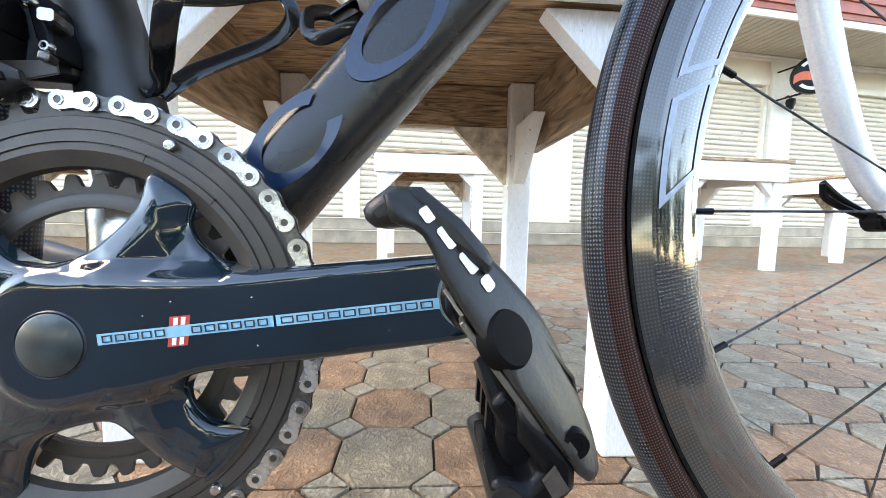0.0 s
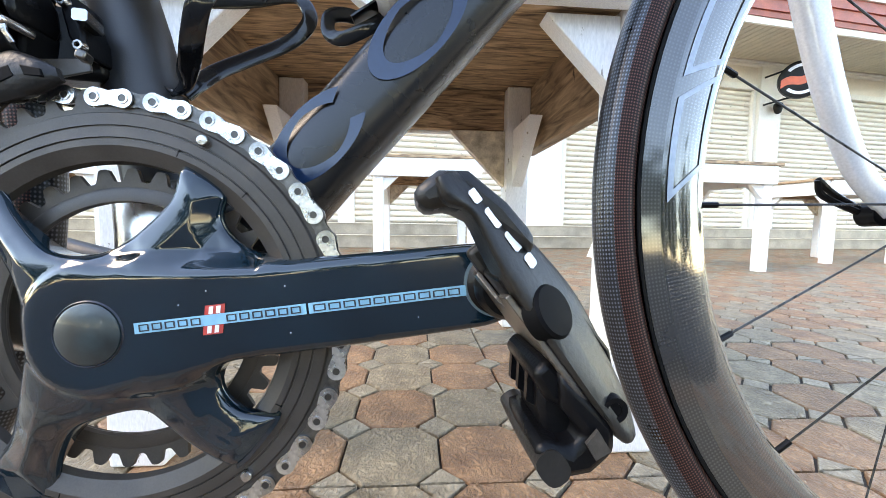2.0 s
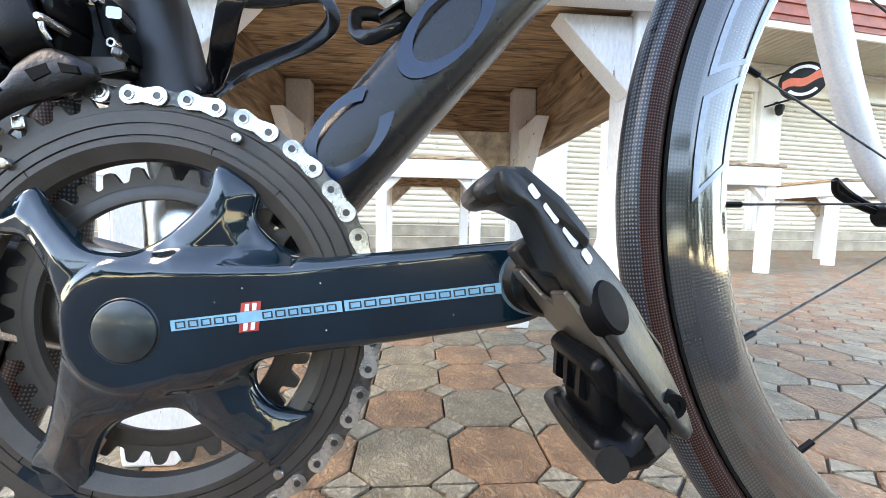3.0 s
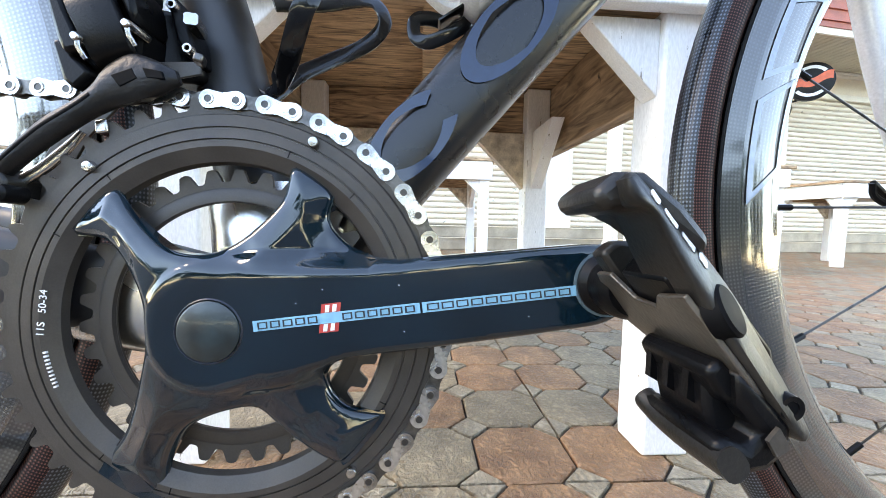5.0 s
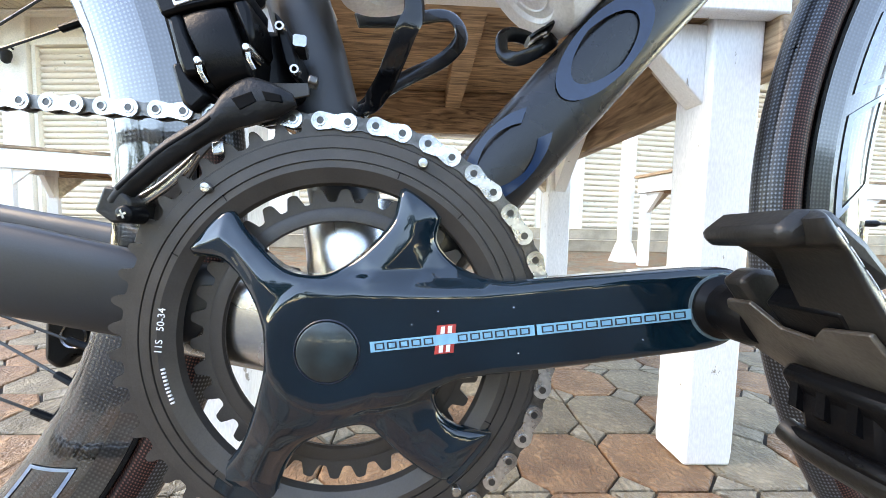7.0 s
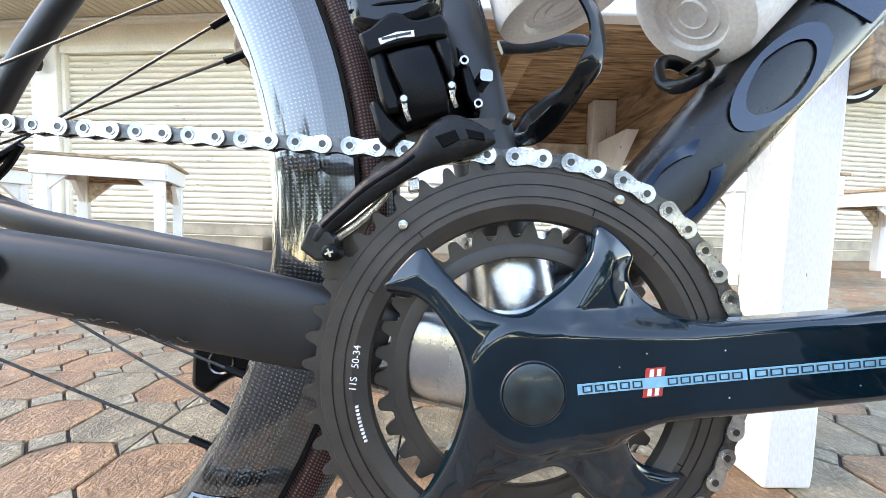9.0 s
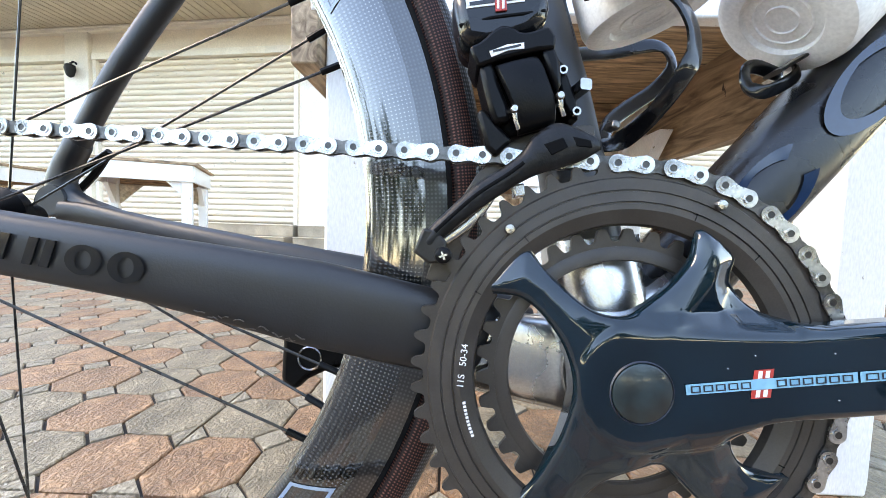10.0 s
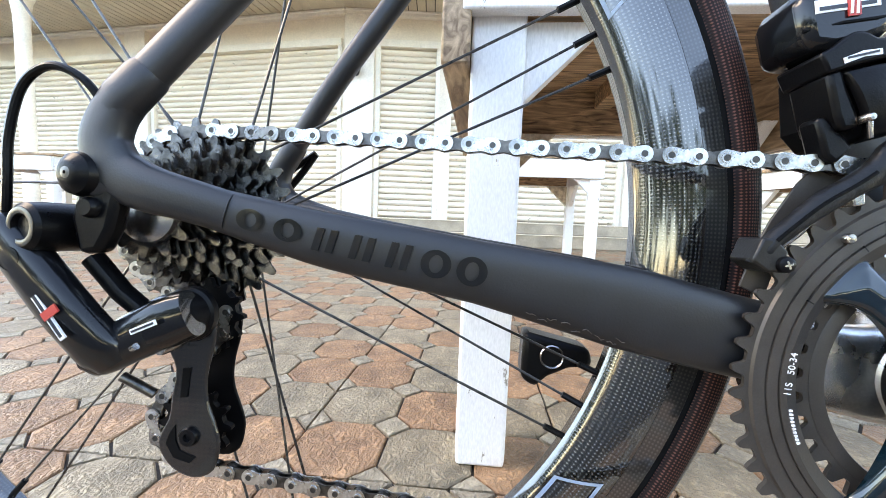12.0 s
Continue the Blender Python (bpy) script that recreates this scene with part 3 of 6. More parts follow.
for s, half, gap in ((0.128, 0.032, 35), (0.207, 0.036, 0)):
    part("mark", ring_mark(s, 0.003, half, 0.0165, 0.011, gap, 360 - gap), SKY_BLUE_LETTER, down_tube, "plain gloss black oval mark with reflected sky blue in its colour")
for s in (0.275, 0.322, 0.372):
    part("mark", flank_shape([(-0.014, -0.0165), (0.020, -0.0165), (0.012, 0.0165), (-0.022, 0.0165)], s, 0.003), SKY_BLUE_LETTER, down_tube, "plain gloss black slanted block with reflected sky blue in its colour")

part("seat_tube", Shape().sweep([(0.004, 0, 0.267), (-0.005, 0, 0.33), (-0.026, 0, 0.42), (-0.060, 0, 0.53), (-0.135, 0, 0.76)], [(0.024, 0.026), (0.020, 0.021), (0.018, 0.018), (0.017, 0.017), (0.016, 0.016)], n=24, power=2.4), MATTE_BLACK, bike, "matt black carbon seat tube")

CS = [(-0.398, 0.0715, 0.345), (-0.374, 0.0715, 0.3425), (-0.335, 0.066, 0.333), (-0.299, 0.061, 0.3245), (-0.228, 0.0505, 0.312), (-0.154, 0.0405, 0.2965), (-0.096, 0.0345, 0.284), (-0.045, 0.020, 0.274)]
CS_SIZE = [(0.008, 0.006), (0.0088, 0.0075), (0.0115, 0.0085), (0.0140, 0.0090), (0.0160, 0.0092), (0.0215, 0.0092), (0.0212, 0.0085), (0.021, 0.008)]
for side in (-1, 1):
    stay = part("chain_stay", Shape().sweep(smooth_path([(x, side * y, z) for x, y, z in CS], 4), [tuple(lerp([(i * 4, q[k]) for i, q in enumerate(CS_SIZE)], j) for k in (0, 1)) for j in range(4 * 7 + 1)], n=24, power=2.8), MATTE_BLACK, bike, "matt black carbon chain stay with scuffed lower edge")
    if side < 0:
        drive_stay = stay
    part("seat_stay", Shape().sweep(smooth_path([(-0.398, side * 0.0765, 0.386), (-0.376, side * 0.070, 0.415), (-0.340, side * 0.061, 0.461), (-0.26, side * 0.050, 0.562), (-0.16, side * 0.022, 0.70)], 4), (0.0085, 0.0072), n=16, power=2.4), MATTE_BLACK, bike, "slim matt black seat stay")
    elbow = smooth_path([(-0.3940, side * 0.0755, 0.3920), (-0.4020, side * 0.0770, 0.3790), (-0.4050, side * 0.0775, 0.3660), (-0.3985, side * 0.0775, 0.3535), (-0.3850, side * 0.0765, 0.3465), (-0.3680, side * 0.0735, 0.3420), (-0.3480, side * 0.0690, 0.3365)], 5)
    part("dropout", Shape().sweep(elbow, [(lerp([(0, 0.0090), (5, 0.0098), (12, 0.0120), (18, 0.0118), (24, 0.0104), (30, 0.0100)], i), lerp([(0, 0.0078), (15, 0.0070), (30, 0.0082)], i)) for i in range(31)], n=24, power=2.6), MATTE_BLACK, bike, "smooth matt black carbon dropout", angle=60)
    part("hub_boss", Shape().revolve([(0.0, side * 0.0690), (0.0120, side * 0.0690), (0.0132, side * 0.0720), (0.0128, side * 0.0815), (0.0105, side * 0.0838), (0.0, side * 0.0840)], (-0.4060, 0, 0.3530), (0, 1, 0), 32), MATTE_BLACK, bike, angle=50)
    part("stay_sleeve", Shape().sweep([(-0.4005, side * 0.0768, 0.3825), (-0.3965, side * 0.0764, 0.3880), (-0.3880, side * 0.0738, 0.3990), (-0.3862, side * 0.0732, 0.4012)], [(0.0088, 0.0078), (0.0096, 0.0084), (0.0094, 0.0082), (0.0087, 0.0074)], n=18, power=2.4), MATTE_BLACK, bike, "collar where the stay plugs in")

# marks on the drive chain stay: plain gloss blocks where the maker's lettering stands
for i in range(8):
    x = -0.352 + i * 0.0172
    yo = lerp([(-0.374, -0.0800), (-0.299, -0.0712), (-0.228, -0.0609)], x)
    zc = lerp([(-0.374, 0.3425), (-0.335, 0.333), (-0.299, 0.3245), (-0.228, 0.312)], x) + 0.0005
    h = 0.0046 + 0.00035 * i
    w = 0.0060 + 0.0002 * i
    tilt = -0.17
    sh = Shape()
    def on_stay(a, b, y):
        return (x + a * w - b * h * tilt, y + 0.14 * a * w, zc + b * h + a * w * tilt)
    if i in (1, 2, 6, 7):
        turn = [radians(15 * k) for k in range(25)]
        sh.grid([[on_stay(f * math.cos(t), (0.35 + 0.65 * f) * math.sin(t), yo - 0.0003) for t in turn] for f in (1.0, 0.45)], closed=False)
    elif i == 0:
        sh.grid([[on_stay(a, b, y) for a, b in ((-0.6, 0.0), (0.1, -0.7), (0.7, 0.0), (0.1, 0.7))] for y in (yo - 0.0003, yo + 0.0006)])
    else:
        for o in (-0.5, 0.45):
            sh.grid([[on_stay(a + o, b, y) for a, b in ((-0.35, -0.95), (0.15, -0.95), (0.35, 0.95), (-0.15, 0.95))] for y in (yo - 0.0003, yo + 0.0006)])
    part("mark", sh, GLOSS_BLACK, drive_stay, "plain gloss black mark")

for k in range(9):
    x = -0.205 + 0.0058 * k + random.uniform(-0.001, 0.001)
    zc = lerp([(-0.228, 0.2975), (-0.154, 0.2765)], x) + random.uniform(0.0005, 0.004)
    yo = lerp([(-0.228, -0.0585), (-0.154, -0.0485)], x) + 0.0004
    pts = [(x + d, yo - 0.0005 + 0.14 * d, zc - 0.28 * d + random.uniform(-0.0009, 0.0009)) for d in (0, 0.0016, 0.003, 0.0045)]
    part("scuff", Shape().sweep(pts, (0.00022, 0.0005), n=6), PLATE, drive_stay, "bright scratch through the paint")

bb_shell = part("bottom_bracket", Shape().revolve([(0.0, 0.040), (0.026, 0.040), (0.0285, 0.036), (0.0275, 0.0), (0.0270, -0.030), (0.0285, -0.0365), (0.0275, -0.0385), (0.0225, -0.0388)], (0, 0, 0.267), (0, 1, 0), 72), SILVER, bike, "bare silver bottom bracket shell")
stay_path = smooth_path([(-0.078, -0.0245, 0.2745), (-0.060, -0.0255, 0.2715), (-0.044, -0.0258, 0.2690), (-0.032, -0.0262, 0.2676), (-0.024, -0.0275, 0.2672), (-0.012, -0.0285, 0.2670)], 4)
part("stay_root", Shape().sweep(stay_path, [(lerp([(0, 0.0222), (8, 0.0232), (14, 0.0245), (20, 0.0265)], i), lerp([(0, 0.0100), (12, 0.0095), (20, 0.0102)], i)) for i in range(21)], n=28, power=3.4), SILVER, bb_shell, "bare silver end of the chain stay", angle=60)
part("seat_root", Shape().sweep(smooth_path([(0.003, 0, 0.258), (0.0035, 0, 0.280), (0.0010, 0, 0.300), (-0.0020, 0, 0.318), (-0.0040, 0, 0.334)], 3), [(lerp([(0, 0.0310), (4, 0.0285), (8, 0.0270), (12, 0.0275)], i), lerp([(0, 0.0370), (6, 0.0330), (12, 0.0260)], i)) for i in range(13)], n=32, power=2.2), SILVER, bb_shell, "bare silver foot of the seat tube", angle=60)
part("down_root", Shape().sweep([Vector((0.004, 0, 0.267)) + DT_DIR * q for q in (0.0, 0.020, 0.040, 0.062)], [(0.0270, 0.0365), (0.0245, 0.0330), (0.0235, 0.0290), (0.0240, 0.0262)], n=32, power=2.2), SILVER, bb_shell, "bare silver foot of the down tube", angle=60)
part("bearing_cup", Shape().revolve([(0.0225, -0.030), (0.0225, -0.0395), (0.018, -0.041), (0.018, -0.045), (0.0, -0.045)], (0, 0, 0.267), (0, 1, 0), 48), PLASTIC, bb_shell, "black bearing cup")


# wheels
def rim_half_width(r):
    return lerp([(0.2635, 0.0038), (0.2655, 0.0060), (0.268, 0.0077), (0.272, 0.0093), (0.277, 0.0107), (0.283, 0.0118), (0.289, 0.0124), (0.295, 0.0127), (0.300, 0.0125), (0.312, 0.0115)], r)


def rim_mark(wheel, a0, a1, r0, r1, slant, thick, label):
    """A pale outlined block that follows the rim's drive-side face."""
    sh = Shape()
    n = 14

    def at(a, r):
        return (r * math.cos(radians(a + slant * (r - r0) / (r1 - r0))), -rim_half_width(r) - 0.0006, r * math.sin(radians(a + slant * (r - r0) / (r1 - r0))))
    da = math.degrees(thick / ((r0 + r1) / 2))
    for lo, hi, ra, rb in ((a0, a1, r0, r0 + thick), (a0, a1, r1 - thick, r1), (a0, a0 + da, r0 + thick, r1 - thick), (a1 - da, a1, r0 + thick, r1 - thick)):
        sh.grid([[at(lo + (hi - lo) * i / n, ra + (rb - ra) * j / 5) for j in range(6)] for i in range(n + 1)], closed=False)
    return part("rim_mark", sh, DECAL_GREY, wheel, label)


def wheel(front):
    prof = [(r, -rim_half_width(r)) for r in (0.2635, 0.2655, 0.268, 0.272, 0.277, 0.283, 0.289, 0.295, 0.300)]
    prof = prof + [(0.300, 0.0125)] + [(r, -y) for r, y in prof[::-1]][1:]
    rim = part("wheel", Shape().revolve(prof, n=160, close=True), RIM, bike, "deep carbon wheel with woven lacquered rim")
    part("brake_track", Shape().revolve([(0.2998, -0.0127), (0.312, -0.0117), (0.312, 0.0117), (0.2998, 0.0127)], n=160), BRAKE_TRACK, rim, "dark textured brake track")
    tyre = Shape()
    rt, rc = 0.0127, 0.3230
    prof = [(rc + rt * math.cos(radians(a)), rt * math.sin(radians(a))) for a in range(-130, 131, 10)]
    n = 160
    tyre.revolve(prof, n=n)
    for i, a in enumerate(range(-130, 130, 10)):
        for k in range(n):
            tyre.s[i * n + k] = 0 if -60 <= a < 60 else 1
    part("tyre", tyre, [RUBBER, SIDEWALL], rim, "black tread with dark brown sidewalls", angle=60)
    for s in (-1, 1):
        part("tyre_edge", Shape().revolve([(0.3117, s * 0.0112), (0.3138, s * 0.0122), (0.3150, s * 0.0121), (0.3117, s * 0.0112)], n=n), SOCKET, rim)
    hub = Shape()
    e = 0.035 if front else 0.031
    hub.revolve([(0.0, -0.049), (0.009, -0.049), (0.010, -e - 0.006), (0.019, -e - 0.002), (0.019, -e + 0.002), (0.012, -e + 0.008), (0.011, 0), (0.012, e - 0.008), (0.022, e - 0.003), (0.022, e + 0.003), (0.013, e + 0.006), (0.012, 0.052), (0.0, 0.052)], n=32)
    part("hub", hub, PLASTIC, rim, "black hub")
    spokes = []
    if front:
        for i in range(18):
            spokes.append((161 + 20 * i, 161 + 20 * i, -0.033 if i % 2 else 0.033))
    else:
        for i in range(7):
            g = 26.8 + 360 / 7 * i
            spokes += [(g, g, 0.033), (g - 5, g - 62, -0.024), (g + 5, g + 62, -0.020)]
    for a, b, y in spokes:
        h = 0.0165 if abs(a - b) < 1 else 0.020
        p = Vector((h * math.cos(radians(b)), y, h * math.sin(radians(b))))
        q = Vector((0.2640 * math.cos(radians(a)), 0, 0.2640 * math.sin(radians(a))))
        part("spoke", Shape().sweep([p, q], (0.0009, 0.0006), side=(0, 1, 0.01), n=6), SPOKE, rim)
        d = (q - p).normalized()
        part("nipple", Shape().rod(q - d * 0.013, q + d * 0.002, 0.0021, 8), PLASTIC, rim)
    return rim


front_wheel = wheel(True)
front_wheel.matrix_local = Matrix.Translation(FRONT) @ pose(0, 0, 0, 0, 0, 3.5)
for a0, a1, sl in ((139.0, 150.0, 4), (151.5, 162.0, 4), (163.5, 176.0, 5)):
    rim_mark(front_wheel, a0, a1, 0.269, 0.296, sl, 0.0042, "pale blue-grey outlined block on the rim")
rear_wheel = wheel(False)
rear_wheel.matrix_local = Matrix.Translation(REAR)
for a0, a1, sl in ((27.0, 34.0, 2), (36.0, 46.0, 2), (48, 58, 2), (196, 206, 3), (208, 219, 3), (221, 232, 3), (304, 314, 3), (316, 326, 3)):
    rim_mark(rear_wheel, a0, a1, 0.270, 0.294, sl, 0.0022, "pale grey outlined block on the rim")

# far fork blade, head of the fork and quick release
fork = part("fork", Shape().sweep(smooth_path([(0.404, 0.052, 0.66), (0.446, 0.064, 0.54), (0.484, 0.072, 0.44), (0.520, 0.078, 0.375), (0.558, 0.080, 0.338)], 5), [(0.0165 - 0.0003 * i, 0.010 - 0.0002 * i) for i in range(21)], n=18, power=2.4), FORK_PAINT, bike, "silver painted fork blade")
part("fork_blade", Shape().sweep(smooth_path([(0.425, -0.036, 0.66), (0.468, -0.040, 0.54), (0.505, -0.040, 0.44), (0.538, -0.038, 0.375), (0.566, -0.036, 0.338)], 5), [(0.0165 - 0.0003 * i, 0.010 - 0.0002 * i) for i in range(21)], n=18, power=2.4), FORK_PAINT, fork)
part("crown", Shape().sweep([(0.415, -0.04, 0.67), (0.405, 0.008, 0.70), (0.415, 0.056, 0.67)], (0.028, 0.02), side=(0, 0, 1), n=16), FORK_PAINT, fork)


def quick_release(name, c, tip, y):
    q = part(name, Shape().rod((c[0], y - 0.012, c[1]), (c[0], y + 0.004, c[1]), 0.0105, 20), PLASTIC, bike, "black quick release lever")
    for k in (-1, 1):
        part("lever", Shape().sweep(smooth_path([(c[0] + k * 0.003, y, c[1]), (c[0] * 0.45 + tip[0] * 0.55 + k * 0.007 - 0.006, y + 0.006, c[1] * 0.45 + tip[1] * 0.55), (tip[0], y + 0.004, tip[1])]), (0.0032, 0.0028), n=8), PLASTIC, q)


quick_release("front_quick_release", (0.552, 0.334), (0.505, 0.366), 0.092)
quick_release("rear_quick_release", (-0.414, 0.352), (-0.377, 0.397), 0.086)


# sprockets and chain wheels
def toothed(teeth, root, tip, lean=0.15, per=12):
    """Radii round a toothed wheel: rounded valleys between blunt teeth."""
    out = []
    for j in range(teeth * per):
        w = 1 / (1 + math.exp(-4.5 * (math.cos(2 * math.pi * (j % per) / per) - lean)))
        out.append(root + (tip - root) * w)
    return out


def chain_ring(name, teeth, y, r_in, mats, label, phase):
    r = teeth * 0.0127 / (2 * math.pi)
    o = toothed(teeth, r - 0.0037, r + 0.0028, 0.35 if teeth > 40 else 0.0)
    sh = Shape().ring(o, [r_in] * len(o), y - 0.0011, y + 0.0011, (0, 0.267), radians(phase))
    return part(name, sh, mats, bike, label, angle=30)


big = chain_ring("large_chainring", 50, -0.0470, 0.0830, RING, "dark grey anodised fifty tooth chainring", 66 + 3.6)
body = Shape().revolve([(0.0955, -0.0478), (0.0945, -0.0495), (0.0893, -0.0497), (0.0891, -0.0490), (0.0884, -0.0490), (0.0882, -0.0500), (0.0838, -0.0503), (0.0836, -0.0495), (0.0829, -0.0495), (0.0827, -0.0506), (0.0800, -0.0507), (0.0735, -0.0475), (0.0725, -0.0440), (0.0765, -0.0425), (0.0930, -0.0445), (0.0955, -0.0460)], (0, 0, 0.267), (0, 1, 0), 128, close=True)
part("ring_body", body, RING, big, "machined dark grey ring body with fine grooves", angle=22)
for x, z in ((0.039, 0.350), (-0.0585, 0.336), (0.058, 0.196), (-0.039, 0.1805)):
    part("pin", Shape().revolve([(0, -0.0526), (0.0021, -0.0524), (0.0026, -0.0516), (0.0026, -0.047)], (x, 0, z), (0, 1, 0), 16), STEEL, big, "bright steel pin")
for mid in (58, 140, -119, -40):
    for off in (-12, 12):
        (x0, z0), (x1, z1) = polar(0.0802, mid + off), polar(0.0836, mid + off)
        part("segment_seam", Shape().beam((x0, -0.0504, z0), (x1, -0.0503, z1), 0.0006, 0.0006, up=(-(z1 - z0), 0, x1 - x0)), SOCKET, big)
part("tooth_shadow_ring", Shape().revolve([(0.0912, -0.0446), (0.0915, -0.0438), (0.0850, -0.0430), (0.0850, -0.0446)], (0, 0, 0.267), (0, 1, 0), 96, close=True), RING_EDGE, big)
small = chain_ring("small_chainring", 34, -0.0395, 0.0555, RING, "dark grey thirty-four tooth inner chainring", 4)
part("inner_lip", Shape().revolve([(0.0625, -0.0408), (0.0610, -0.0416), (0.0560, -0.0416), (0.0553, -0.0400), (0.0560, -0.0380), (0.0625, -0.0380)], (0, 0, 0.267), (0, 1, 0), 96, close=True), RING, small)

# writing on the chainring: a plain bar for the maker's name, then the legible figures
up = Matrix(((0, -1, 0, 0), (0, 0, -1, 0), (1, 0, 0, 0), (0, 0, 0, 1)))
letters("tooth_count_print", "11S   50-34", 0.0046, Matrix.Translation((-0.0785, -0.0507, 0.2705)) @ pose(0, 0, 0, 0, 5, 0) @ up, DECAL_WHITE, big)
for k in range(10):
    dash = [polar(r_, a_) for r_, a_ in ((0.0779, 190 + 1.3 * k), (0.0793, 190 + 1.3 * k), (0.0793, 190.6 + 1.3 * k), (0.0779, 190.6 + 1.3 * k))]
    part("name_bar", Shape().prism(dash, -0.0511, -0.0500), DECAL_WHITE, big, "small white printed bar")

# crank arm with spider
TH = math.radians(7.1)
AXLE = Vector((0.171, 0, 0.2884))
OUTLINE = [
    (0.1862, 0.2900), (0.1840, 0.2985), (0.1770, 0.3045), (0.1650, 0.3055), (0.1500, 0.3043), (0.1259, 0.3018), (0.0919, 0.2984), (0.0787, 0.2970),
    (0.0671, 0.2985), (0.0554, 0.3033), (0.0478, 0.3112), (0.0462, 0.3175), (0.0478, 0.3232), (0.0475, 0.3272), (0.0430, 0.3312), (0.0375, 0.3350), (0.0325, 0.3382), (0.0288, 0.3378),
    (0.0262, 0.3252), (0.0210, 0.3174), (0.0141, 0.3102), (0.0052, 0.3029), (-0.0030, 0.2988), (-0.0125, 0.2980), (-0.0220, 0.3008),
    (-0.0322, 0.3088), (-0.0415, 0.3181), (-0.0491, 0.3275), (-0.0560, 0.3235), (-0.0640, 0.3140), (-0.0695, 0.3060), (-0.0610, 0.3050), (-0.0514, 0.3035),
    (-0.0420, 0.2960), (-0.0337, 0.2841), (-0.0295, 0.2715), (-0.0291, 0.2586), (-0.0321, 0.2450), (-0.0360, 0.2336), (-0.0432, 0.2174), (-0.0535, 0.2025),
    (-0.0490, 0.1965), (-0.0423, 0.1915), (-0.0340, 0.1870), (-0.0268, 0.1850), (-0.0251, 0.1988), (-0.0191, 0.2125), (-0.0111, 0.2220), (0.0006, 0.2273),
    (0.0142, 0.2282), (0.0229, 0.2214), (0.0327, 0.2122), (0.0451, 0.2030), (0.0545, 0.2005), (0.0650, 0.2110), (0.0738, 0.2245),
    (0.0647, 0.2255), (0.0561, 0.2278), (0.0505, 0.2324), (0.0472, 0.2389), (0.0475, 0.2450), (0.0520, 0.2508), (0.0600, 0.2535), (0.0701, 0.2543), (0.0930, 0.2575), (0.1157, 0.2608),
    (0.1500, 0.2660), (0.1680, 0.2692), (0.1780, 0.2745), (0.1840, 0.2830),
]


def groove(p, line, wide):
    """How deep inside a crease the point lies, 0 to 1."""
    best = 1.0
    for (ax, az), (bx, bz) in zip(line, line[1:]):
        dx, dz = bx - ax, bz - az
        t = max(0.0, min(1.0, ((p.x - ax) * dx + (p.y - az) * dz) / (dx * dx + dz * dz)))
        best = min(best, math.hypot(p.x - ax - dx * t, p.y - az - dz * t))
    return math.exp(-(best / wide) ** 2)


CREASES = [
    ([(-0.0440, 0.3060), (-0.0370, 0.2960), (-0.0320, 0.2780), (-0.0290, 0.2600)], 0.0018, 0.0006),
]
# hollowed face on one of the spider's arms: outline, depth, width of the sloping border
POCKETS = [
    ([(0.0335, 0.2240), (0.0395, 0.2150), (0.0500, 0.2085), (0.0575, 0.2120), (0.0560, 0.2205), (0.0440, 0.2290)], 0.0014, 0.0065),
]


def hollow(p, outline, deep, border):
    """How far the skin sinks inside a hollowed face."""
    crossings, best = 0, 1.0
    for (ax, az), (bx, bz) in zip(outline, outline[1:] + outline[:1]):
        dx, dz = bx - ax, bz - az
        t = max(0.0, min(1.0, ((p.x - ax) * dx + (p.y - az) * dz) / (dx * dx + dz * dz)))
        best = min(best, math.hypot(p.x - ax - dx * t, p.y - az - dz * t))
        if (az > p.y) != (bz > p.y) and p.x < ax + (p.y - az) / dz * dx:
            crossings += 1
    if crossings % 2 == 0:
        return 0.0
    t = min(1.0, best / border)
    return deep * t * t * (3 - 2 * t)


def eased(x, w=0.0016):
    """max(0, x) with a rounded corner."""
    return 0.0 if x < -w else x if x > w else (x + w) ** 2 / (4 * w)


